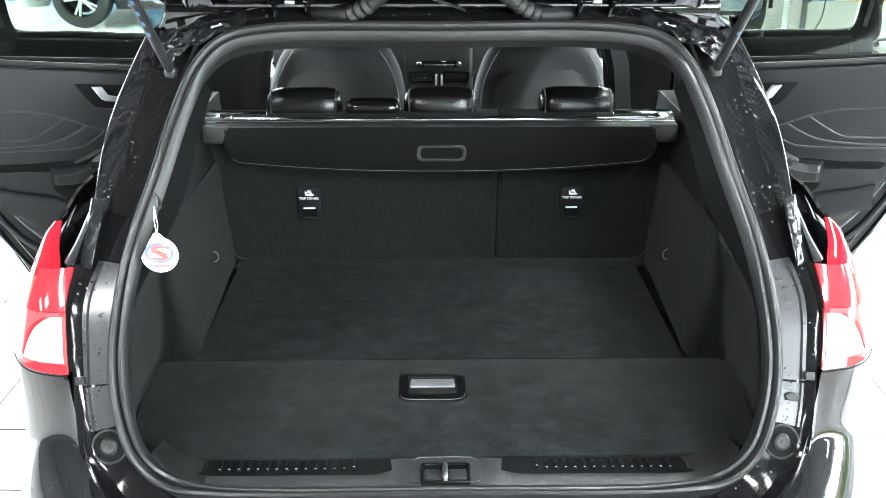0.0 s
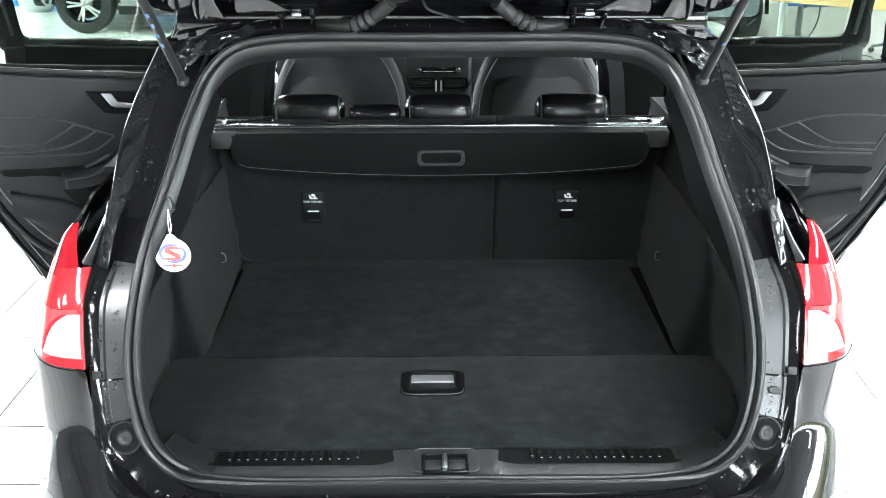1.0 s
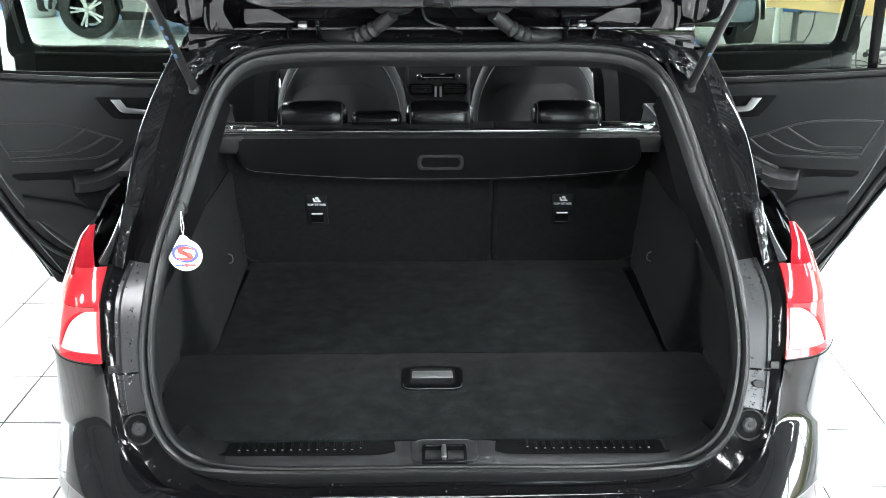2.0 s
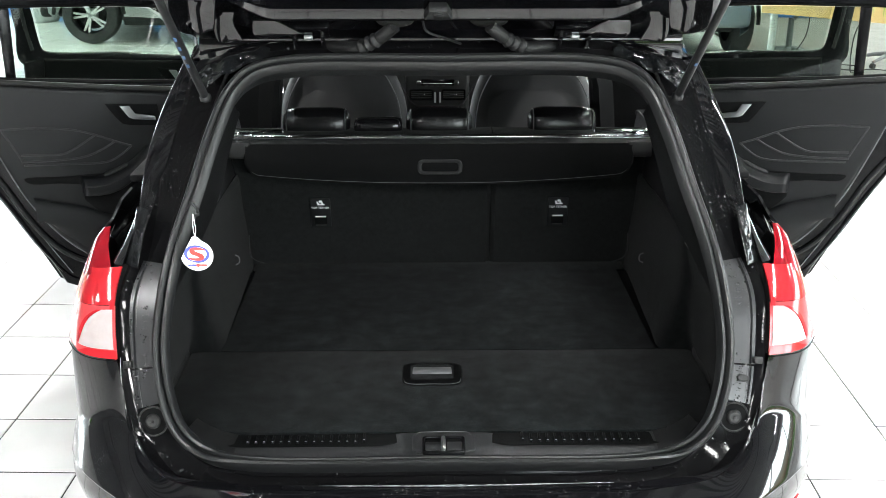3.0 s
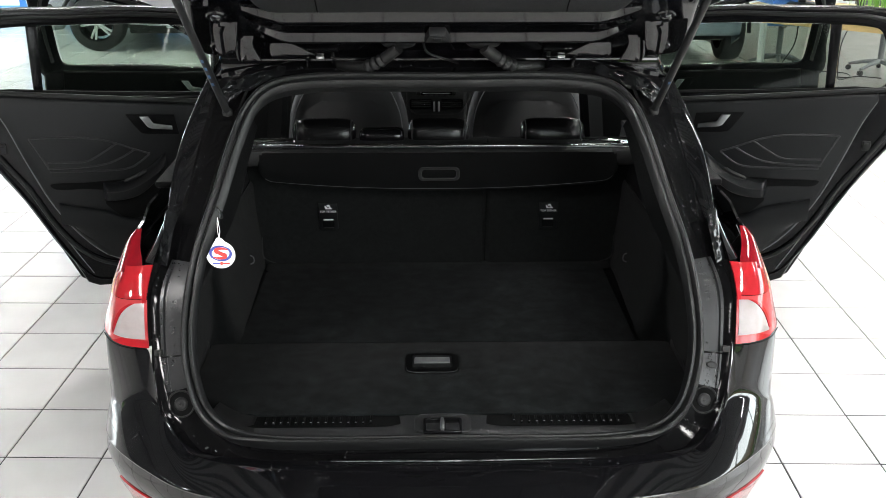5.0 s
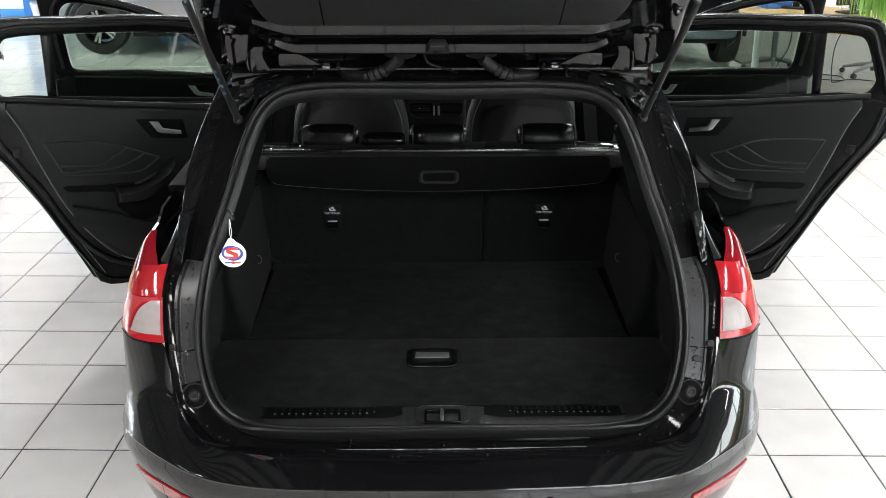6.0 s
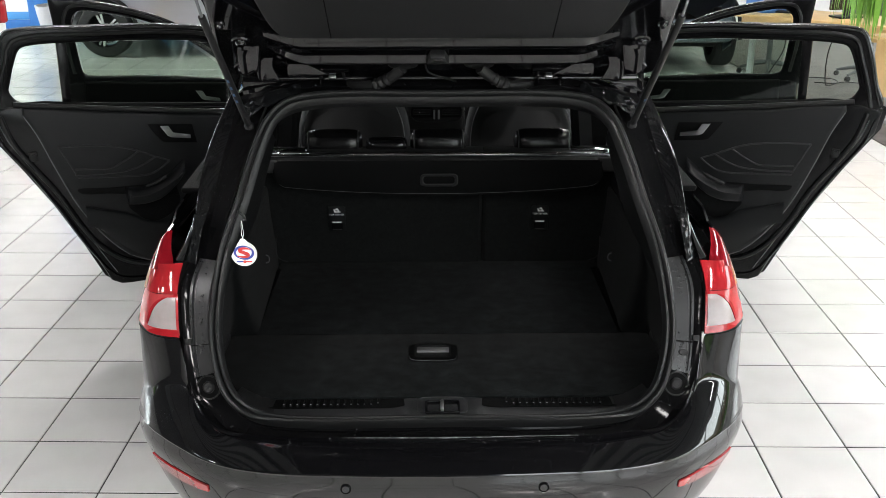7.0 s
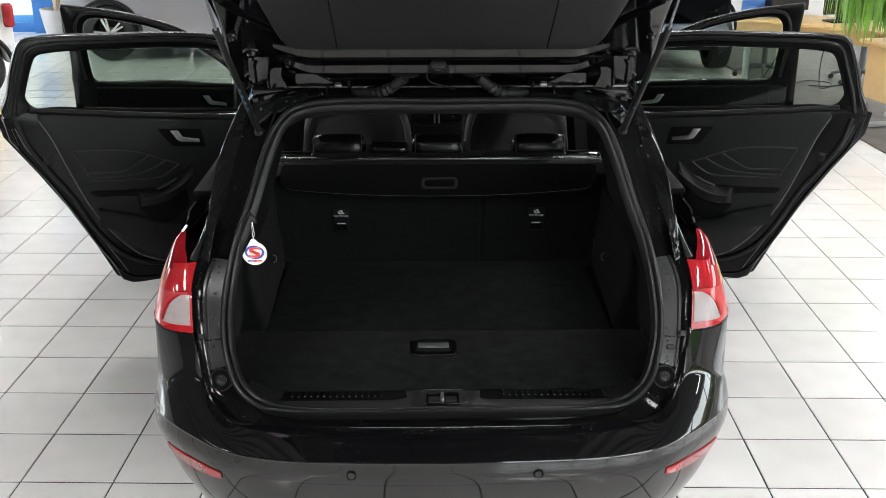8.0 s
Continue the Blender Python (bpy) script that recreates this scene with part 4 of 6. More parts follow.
pane = part("windscreen", sheet([[(c * (.575 + .12 * k), 2.76 + .74 * k, 1.40 - .40 * k + .03 * (1 - c * c) + .05 * k * (1 - k)) for c in np.linspace(-1, 1, 13)] for k in np.linspace(0, 1, 8)], .005), M_TINT, CAR, "windscreen")
pane.visible_shadow = False
part("bonnet", sheet([[(c * (.72 - .10 * k), 3.50 + .68 * k - .10 * c * c * k, .99 - .20 * k ** 1.6 - .035 * c * c) for c in np.linspace(-1, 1, 13)] for k in np.linspace(0, 1, 8)], .008), M_PAINT, CAR, "black bonnet")
part("front_bumper", sheet([[(c * (.64 + .14 * math.sin(v * 2.2)), 4.18 + .08 * math.sin(v * 3.0) - .22 * c ** 4 - .06 * c * c, .78 - .55 * v) for c in np.linspace(-1, 1, 17)] for v in np.linspace(0, 1, 9)], .008), M_PAINT, CAR, "black front bumper")
part("floor_pan", box((1.5, 3.7, .06), (0, 2.05, .25), .02), M_PLASTIC, CAR)
part("cabin_floor", box((1.46, 1.9, .05), (0, 2.15, .33), .01), M_CARPET, CAR, "black carpet")
# black fillers close the gaps beside the floor and paint their shade
for x in (.592, -.594):
    part("floor_gap", box((.055, .62, .02), (x, .73, .574), .003), M_COVER, CAR, "black filler painting the shade in the gap beside the load floor")
part("boot_tub", join(box((1.24, 1.1, .02), (0, .55, .50), .004), box((.02, 1.1, .3), (-.68, .6, .5), .004), box((.02, 1.1, .3), (.68, .6, .5), .004), box((1.3, .02, .32), (0, -.07, .42), .004)), M_PLASTIC, CAR)

# ---- boot ----
nose = [(.0, .018), (.42, .020), (.55, .030), (.618, .058), (.652, .12), (.668, .25), (.668, .44)]
front_outline = nose + [(-x, y) for x, y in nose[::-1][:-1]]
floor_front = part("boot_floor", prism(front_outline, .03, .0015, pose(0, 0, .563)), M_CARPET, CAR, "black felt load floor, front board")
part("boot_floor_rear", prism([(-.591, .4415), (.575, .4415), (.572, 1.02), (.600, 1.03), (.600, 1.10), (-.600, 1.10), (-.600, 1.03), (-.589, 1.02)], .03, .0015, pose(0, 0, .563)), M_CARPET, CAR, "black felt load floor, rear board")
hx, hy = -.026, .300
grip = part("lift_handle", ring(rounded(.150, .122, .026), [(x, y + .010) for x, y in rounded(.110, .086, .014)], .007, pose(hx, hy, .591), .0025), M_COVER, floor_front, "black plastic lift handle in the load floor")
part("handle_cup", sheet([[(hx + dx, hy + .010 + dy, z) for dx, dy in rounded(w, h, .010)] for w, h, z in ((.110, .086, .594), (.104, .080, .584), (.098, .074, .578))] + [[(hx, hy + .010, .578)] * 24], close_v=True), M_COVER, floor_front)
# the flap's lighter grey includes the light its tilted face reflects
part("handle_flap", box((.100, .050, .006), (hx, hy + .027, .5915), .002, 2, pose(0, 0, 0, -6)), M_FLAP, floor_front, "grey flap of the lift handle")
# light grey tube paints the highlight on the bezel's front edge
lip = [(hx + dx, hy + dy, .5975) for dx, dy in spl([(-.072, -.032), (-.068, -.050), (-.054, -.0585), (0, -.0595), (.054, -.0585), (.068, -.050), (.072, -.032)], 28)]
part("handle_lip", tube(lip, .0008, 6), M_FLAP, floor_front, "light edge of the lift handle, painted as a highlight")

# sill plate with its ribs and the lock
sill_rows = []
for x in np.linspace(-.575, .575, 231):
    e = .0 if abs(x) < .44 else ((abs(x) - .44) / .135) ** 2
    mid = 1 / (1 + math.exp((abs(x) - .105) * 170))
    y0 = -.078 + .055 * e
    sill_rows.append([(x, y0, .566 + .055 * e), (x, y0 + .014 - .009 * mid, .577 + .050 * e + .008 * mid), (x, y0 + .040 - .020 * mid, .5835 + .035 * e + .006 * mid), (x, y0 + .052 - .010 * mid, .5865 + .03 * e + .0045 * mid), (x, y0 + .094, .588 + .015 * e + .003 * mid), (x, y0 + .098, .56)])
sill = part("sill_plate", sheet([r for r in sill_rows if abs(r[0][0]) < .482]), M_SILL, CAR, "grey plastic sill plate with ribs")
for s in (-1, 1):
    part("sill_end", sheet([r for r in sill_rows if r[0][0] * s > .468]), M_PLASTIC, sill, "black end of the sill plate")
# thin black sheets on the sill paint the shade of the ribs' recess
for side in (-1, 1):
    rows = []
    for k, x in enumerate(np.linspace(.078, .515, 28)):
        near = -.036 + .034 * max(0, 1 - k / 5) ** 2 + .020 * max(0, (k - 23) / 4) ** 2
        rows.append([(side * x - .002, y, .5884 + .0004 * (y + .03) / .05) for y in np.linspace(near, .017, 5)])
    part("rib_recess", sheet(rows, .0006), M_COVER, sill, "black sheet painting the shaded recess of the sill ribs")
rib = mesh("rib", join(box((.0055, .032, .005), (0, 0, .0015), .0015, 1), box((.0065, .005, .007), (0, -.017, .0025), .0015, 1)), M_COVER)
rib_tip = mesh("rib_tip", box((.0046, .0026, .0026), (0, -.0185, .0056), .001, 1), M_FLAP)
for s in (-1, 1):
    for i in range(15):
        r = new("rib", rib)
        r.parent = sill
        tip = new("rib_tip", rib_tip)
        tip.parent = r
        r.matrix_local = pose(s * (.180 + i * .0187) - .002, -.004 + (.006 if i == 0 else 0), .5885)
part("lock_cover", prism(rounded(.140, .084, .016), .003, .0012, pose(-.002, -.026, .5895)), M_SILL, sill, "dark lock cover")
part("lock_recess", ring(rounded(.096, .068, .008), rounded(.082, .056, .005), .010, pose(-.002, -.044, .5885), .002), M_GLOSSBLACK, sill, "black lock surround")
part("lock_plate", box((.084, .058, .003), (-.002, -.044, .5915), .001), M_COVER, sill)
for d in (-.026, .022):
    part("lock_cell", box((.034, .036, .005), (d, -.046, .5925), .003, 2), M_SILL, sill, "grey cell beside the lock")
arc_line = [(-.002 + dx, dy, .5935) for dx, dy in spl([(-.062, .004), (-.055, .0135), (-.04, .0155), (.04, .0155), (.055, .0135), (.062, .004)], 24)]
part("cover_rim", tube(arc_line, .0007, 6), M_FLAP, sill, "light rim of the lock cover")
part("striker", join(tube(spl([(-.003, -.066, .592), (-.003, -.064, .606), (-.003, -.030, .606), (-.003, -.028, .592)], 10), .0045, 8), box((.011, .038, .006), (-.003, -.046, .599), .002)), M_ALU, sill, "bright metal lock striker")

for s in (1, -1):
    st = [(.03, .640, .650, .626), (.12, .662, .662, .634), (.25, .674, .668, .638), (.36, .674, .664, .638), (.432, .670, .656, .637), (.455, .600, .634, .632), (.60, .597, .628, .630), (.85, .605, .624, .628), (1.0, .610, .622, .626), (1.08, .610, .620, .626)]
    rows = [[(x0, y, z0) for x0, z0 in ((a, .56), (a + .003, .60), (a + (b - a) * .55, .65), (b, .74), (b + .004, .80), (c, .90), (c + .006, .915))] for y, a, b, c in map(tuple, spl(st, 48))]
    trim = right_left("boot_side_carpet", sheet(rows, .006), M_SHADEDFELT, CAR, "black felt lining of the boot's side", s)
    rows = [[(lerp_table(z, [(1.36, .50 + .02 * y), (1.2, .565), (1.05, .612), (.90, .640)]) + (0 if y > .35 else -.0), y + max(0, (z - .95)) * (.62 if y < .3 else (.25 if y < .7 else 0)), z) for z in np.linspace(.895, 1.06 if .62 < y < 1.2 else 1.36, 10)] for y in (.08, .16, .26, .36, .46, .56)]
    right_left("pillar_trim", sheet(rows, .006), M_COVER, CAR, "dark plastic pillar trim", s)
    right_left("boot_side_upper", sheet([[(lerp_table(z, [(1.06, .66), (.90, .635)]), y, z) for z in np.linspace(.895, 1.06, 6)] for y in np.linspace(.30, 1.25, 12)], .006), M_PLASTIC, CAR, "dark plastic upper side lining", s)
    right_left("window_ledge", box((.16, .75, .02), (.735, .92, 1.045), .006), M_COVER, CAR, "", s)
    right_left("lashing_eye", tube(spl([(.606, .80, .732), (.596, .80, .727), (.595, .80, .708), (.606, .80, .702)], 10), .0017, 8), M_FLAP, trim, "metal lashing eye", s)
    right_left("bag_hook", box((.012, .03, .05), (.612, .135, .955), .004), M_PLASTIC, CAR, "", s)
    right_left("cover_bracket", box((.075, .07, .05), (.602, .965, 1.015), .006), M_PLASTIC, CAR, "black cargo cover bracket", s)
    right_left("belt_bar", join(tube([(.47, .975, 1.062), (.615, .975, 1.062), (.628, .985, 1.062), (.615, .995, 1.062), (.47, .995, 1.062), (.47, .975, 1.062)], .004, 6), box((.075, .03, .010), (.60, .98, 1.053), .003)), M_CHROME, CAR, "polished metal guide loop", s)
    right_left("felt_fold", tube(spl([(.601, 1.02, .715), (.603, 1.02, .665), (.600, 1.02, .645), (.585, 1.02, .630), (.560, 1.02, .621)], 18), .0017, 6), M_TRIM, trim, "folded edge of the felt", s)

# rear seat backs, felt covered, split two to one
def seat_back(x0, x1):
    rows = []
    for z, y in ((.575, 1.095), (.60, 1.088), (.80, 1.045), (1.0, 1.0), (1.03, 1.0), (1.045, 1.02), (1.045, 1.09), (1.02, 1.115), (.58, 1.215)):
        rows.append([(x0, y + .012, z), (x0 + .012, y, z)] + [(x, y, z) for x in np.linspace(x0 + .04, x1 - .04, 8)] + [(x1 - .012, y, z), (x1, y + .012, z)])
    return sheet(rows, close_u=True)


wide = part("seat_back", seat_back(-.645, .1635), M_FELT, CAR, "black felt back of the wide rear seat")
narrow = part("seat_back", seat_back(.1665, .645), M_FELT, CAR, "black felt back of the narrow rear seat")
part("rear_seat_cushion", box((1.22, .48, .16), (0, 1.47, .52), .05, 3), M_LEATHER, CAR, "black rear seat bench")


def text(name, body, size, m, mat, parent, thick=.0006, label=""):
    cu = bpy.data.curves.new(name, "FONT")
    cu.body, cu.size, cu.extrude, cu.align_x, cu.align_y = body, size, thick, "CENTER", "CENTER"
    tmp = bpy.data.objects.new(name, cu)
    scene.collection.objects.link(tmp)
    bpy.context.view_layer.update()
    me = bpy.data.meshes.new_from_object(tmp.evaluated_get(bpy.context.evaluated_depsgraph_get()))
    bpy.data.objects.remove(tmp)
    me.materials.clear()
    me.materials.append(mat)
    ob = new(name, me)
    ob.parent = parent
    ob.matrix_local = m
    return tagged(ob, label)


for x, seat in ((-.375, wide), (.377, narrow)):
    lean = pose(x, 1.047, .781, 102.4)
    label_plate = part("tether_plate", prism(rounded(.064, .105, .005), .004, .001, lean), M_DOORTRIM, seat, "black child seat anchor with white print")
    text("anchor_print", "TOP TETHER", .0098, lean @ pose(0, .020, .0045), M_PRINT, label_plate, label="white printed words")
    part("anchor_symbol", join(prism([(-.010, 0), (.012, 0), (.013, .004), (-.004, .005), (-.009, .013), (-.013, .013)], .0006, 0, lean @ pose(.002, .030, .0045)),
                               lathe([(0, 0), (.0042, 0), (.0042, .0006), (0, .0006)], 12, lean @ pose(.0005, .043, .0045)),
                               prism([(-.012, 0), (-.004, .0), (-.010, .016), (-.013, .016)], .0006, 0, lean @ pose(.016, .031, .0045))), M_PRINT, label_plate, "white child seat symbol")
    part("anchor_cup", box((.040, .036, .003), (0, 0, 0), .001, 1, lean @ pose(0, -.026, .005)), M_COVER, label_plate)
    # white colour stands in for the gleam of the metal bar
    part("anchor_bar", box((.034, .004, .004), (0, 0, 0), .001, 1, lean @ pose(0, -.010, .008)), M_PRINT, label_plate, "metal anchor bar, painted white for its gleam")
    part("anchor_lip", box((.034, .003, .003), (0, 0, 0), .001, 1, lean @ pose(0, -.042, .007)), M_TRIM, label_plate)

# cargo cover: cassette, bright strip and the hanging flap
cover = part("cargo_cover", join(tube([(-.60, .965, 1.021), (.60, .965, 1.021)], .026, 16), box((1.22, .06, .02), (0, .985, 1.034), .006)), M_PLASTIC, CAR, "black cargo cover rolled up behind the seats")
part("cover_strip", box((1.270, .026, .006), (.002, .970, 1.048), .002), M_STRIP, cover, "brushed aluminium strip")
flap_rows = []
for u in np.sin(np.linspace(-math.pi / 2, math.pi / 2, 65)):
    low = .907 + .030 * abs(u) ** 2.2 + (.045 * (1 - math.sqrt(max(1 - ((abs(u) - .93) / .07) ** 2, 0))) if abs(u) > .93 else 0)
    flap_rows.append([(u * .580, .936 - .004 * math.sin(3.1 * k) + .03 * k * 0, 1.034 + (low - 1.034) * k) for k in np.linspace(0, 1, 10)])
part("cover_flap", sheet(flap_rows, .005), M_COVER, cover, "black vinyl flap with a curved hem")
part("strip_edge", tube([(-.633, .9565, 1.0445), (.637, .9565, 1.0445)], .0013, 6), M_ALU, cover, "bright lower edge of the strip")
part("flap_hem", tube([(r[-1][0], r[-1][1] - .005, r[-1][2] + .006) for r in flap_rows], .0010, 6), M_FLAP, cover, "stitched hem")
grip2 = part("flap_grip", ring(rounded(.134, .046, .016), rounded(.112, .028, .010), .016, pose(.002, .938, .964, 90), .004), M_TRIM, cover, "black plastic grip")
part("grip_plate", box((.104, .004, .022), (.002, .930, .960), .002), M_FLAP, grip2)

# head restraints
def cushion(w, h, d, at, lean, mat, bulge=.62):
    rows = []
    for v in np.linspace(-1, 1, 15):
        k = (1 - abs(v) ** 2.6) ** .38
        rows.append([(w / 2 * math.copysign(abs(math.cos(a)) ** bulge, math.cos(a)) * (.72 + .28 * k), d / 2 * math.copysign(abs(math.sin(a)) ** bulge, math.sin(a)) * (.25 + .75 * k), h / 2 * v) for a in np.linspace(0, 2 * math.pi, 40, endpoint=False)])
    bm = sheet(rows, close_v=True)
    bmesh.ops.holes_fill(bm, edges=[e for e in bm.edges if e.is_boundary], sides=0)
    bmesh.ops.transform(bm, matrix=pose(*at, lean), verts=bm.verts)
    return bm


def roll_section(x, w, h, d, grow=1.0):
    """The outline of a bolster at a place along its length."""
    k = max(1 - abs(2 * x / w) ** 5.5, 0) ** .36 * grow
    return [(x, d / 2 * k * math.copysign(abs(math.cos(a)) ** .8, math.cos(a)), h / 2 * k * (math.copysign(abs(math.sin(a)) ** .72, math.sin(a))) + h * .04 * (1 - k)) for a in np.linspace(0, 2 * math.pi, 28, endpoint=False)]


for x, w, seat in ((-.381, .212, wide), (.002, .208, wide), (.386, .216, narrow)):
    m = pose(x, 1.105, 1.054, -8)
    stations = [-.5, -.4995, -.496, -.488, -.472, -.45, -.42, -.37, -.30, -.2, -.1, 0, .1, .2, .30, .37, .42, .45, .472, .488, .496, .4995, .5]
    hr = part("headrest", sheet([[m @ Vector(p) for p in roll_section(f * w, w, .106, .105)] for f in stations], close_v=True), M_HEADREST, seat, "black leather head restraint", angle=70)
    for f in (-.425, .425):
        loop = roll_section(f * w, w, .106, .105, 1.01)
        part("headrest_piping", tube([m @ Vector(p) for p in loop + loop[:1]], .0022, 5), M_TRIM, hr)
housing = part("belt_housing", cushion(.150, .055, .09, (-.188, 1.09, 1.052), -6, M_GLOSSBLACK, .35), M_GLOSSBLACK, wide, "glossy black belt housing")
part("housing_edge", tube(spl([(-.258, 1.052, 1.060), (-.250, 1.050, 1.080), (-.188, 1.050, 1.083), (-.126, 1.050, 1.080), (-.118, 1.052, 1.060)], 20), .0016, 5), M_CHROME, wide, "bright rim")


# ---- front seats and dashboard ----
def front_seat(x):
    rows = []
    for z, w, y, d in ((.42, .50, 1.98, .10), (.55, .52, 1.985, .12), (.70, .53, 2.03, .12), (.85, .52, 2.075, .11), (.95, .48, 2.105, .10), (1.03, .40, 2.125, .085), (1.07, .30, 2.14, .06), (1.085, .16, 2.145, .03)):
        rows.append([(x + w / 2 * math.copysign(abs(math.cos(a)) ** .55, math.cos(a)), y + d * math.sin(a) * (1 if math.sin(a) > 0 else .75), z) for a in np.linspace(0, 2 * math.pi, 40, endpoint=False)])
    rows = [list(map(tuple, r)) for r in np.array([spl([tuple(q) for q in col], 26) for col in np.array(rows).transpose(1, 0, 2)]).transpose(1, 0, 2)]
    bm = sheet(rows, close_v=True)
    bmesh.ops.holes_fill(bm, edges=[e for e in bm.edges if e.is_boundary], sides=0)
    seat = part("front_seat", bm, M_SEATBACK, CAR, "black leather front seat seen from behind")
    back = []
    for k in np.linspace(0, 1, 14):
        z = .55 + .425 * k
        w = .375 * (1 - .46 * max(0, (k - .80) / .20) ** 2.6)
        yb = lerp_table(z, [(1.03, 2.048), (1.0, 2.025), (.85, 1.985), (.70, 1.935), (.55, 1.89)])
        back.append([(x + w / 2 * c, yb - .012 * (1 - c ** 4) - .022, z) for c in np.linspace(-1, 1, 13)])
    part("back_panel", sheet(back, .008), M_BACKPANEL, seat, "dark plastic seat back panel")
    for e in (-1, 1):
        part("seat_piping", tube(spl([(x + e * .236, 1.962, .70), (x + e * .236, 2.005, .82), (x + e * .222, 2.035, .92), (x + e * .185, 2.065, 1.0), (x + e * .150, 2.090, 1.045)], 24), .0022, 6), M_FLAP, seat, "light seam of the seat's edge")
    part("cushion", box((.50, .50, .16), (x, 2.30, .50), .06, 3), M_LEATHER, seat)
    part("front_headrest", cushion(.25, .16, .09, (x, 2.13, 1.17), 0, M_LEATHER), M_LEATHER, seat)
    for s in (-1, 1):
        part("headrest_post", tube([(x + s * .06, 2.13, 1.05), (x + s * .06, 2.13, 1.11)], .007, 8), M_CHROME, seat)


front_seat(-.375)
front_seat(.395)
dash = part("dashboard", sheet([[(x, y - .06 * (1 - (x / .74) ** 2), z) for x in np.linspace(-.74, .74, 21)] for y, z in ((3.10, .45), (2.99, .60), (2.95, .72), (2.94, .82), (2.97, .90), (3.10, .95), (3.45, .97))], .01), M_PLASTIC, CAR, "black dashboard")
part("stack_housing", box((.31, .06, .26), (.014, 2.90, .80), .02, 3), M_PLASTIC, dash)
part("console", box((.26, .95, .30), (.014, 2.45, .48), .04, 3), M_PLASTIC, CAR, "black centre console")
for s in (-1, 1):
    vent = part("air_vent", ring(rounded(.115, .052, .010), rounded(.102, .040, .007), .012, pose(.014 + s * .078, 2.870, .775, 90)), M_GLOSSBLACK, dash, "air vent")
    for k in range(4):
        part("vent_slat", box((.10, .010, .003), (.014 + s * .078, 2.866, .760 + k * .010), .001, 1), M_PLASTIC, vent)
    part("vent_tab", box((.036, .006, .004), (.014 + s * .078, 2.858, .775), .001, 1), M_CHROME, vent, "bright vent tab")
    part("vent_line", box((.10, .004, .003), (.014 + s * .082, 2.862, .750), .001, 1), M_CHROME, vent)
    part("centre_bar", box((.010, .012, .05), (.014 + s * .012, 2.862, .762), .003), M_SATIN, dash)
    part("knob", lathe([(.0, .016), (.010, .016), (.0135, .012), (.015, .0)], 24, pose(.0145 + s * .090, 2.868, .834, 90)), M_CHROME, dash, "silver ringed control knob")
part("radio_strip", box((.16, .006, .030), (.0145, 2.868, .834), .003), M_GLOSSBLACK, dash)
part("radio_line", box((.14, .004, .003), (.0145, 2.863, .830), .001, 1), M_SATIN, dash)
for i in range(5):
    part("button", box((.016, .005, .008), (.0145 + (i - 2) * .027, 2.863, .820), .002, 1), M_TRIM, dash)
part("stack_edge", tube([(-.178, 2.864, .845), (-.110, 2.862, .735), (-.085, 2.862, .722), (.115, 2.862, .722), (.138, 2.862, .735), (.205, 2.864, .845)], .0035, 6), M_TRIM, dash, "satin edge of the centre stack")
part("screen", box((.22, .02, .13), (.0145, 2.90, .95), .008), M_SCREEN, dash, "dark touch screen")
# ---- doors, all open ----
def door_frame(hx, hy, ox, oy, drop=-.018):
    x = Vector((ox - hx, oy - hy, 0)).normalized()
    z = x.cross(Vector((0, 0, 1)))
    return Matrix(((x.x, 0, z.x, hx), (x.y, 0, z.y, hy), (0, 1, z.z, drop), (0, 0, 0, 1)))


def curve_on(m, pts, n, lift):
    return [m @ Vector((u, z, lift)) for u, z in spl(pts, n)]


def soft(outline, n=72):
    """The outline with its corners rounded."""
    return [tuple(p) for p in spl(list(outline) + [outline[0]], n + 1)][:-1]


REAR_DOOR = door_frame(.8286, 1.8436, 1.7356, 1.4136, .004)
FRONT_DOOR = door_frame(.841, 2.929, 1.806, 2.539, -.028)


def lever(m, u, z, lift):
    """A bright inner door handle with its dark bezel."""
    bezel = prism([(u + .100, z + .050), (u - .085, z + .031), (u - .100, z - .050), (u + .018, z - .037), (u + .045, z - .030), (u + .071, z + .004)], .006, .003, m @ pose(0, 0, lift))
    bar = prism([(u + .051, z + .039), (u + .017, z + .036), (u - .001, z + .006), (u - .071, z - .010), (u - .072, z - .025), (u + .007, z - .013), (u + .023, z - .005)], .012, .004, m @ pose(0, 0, lift + .010), 3)
    return bezel, bar


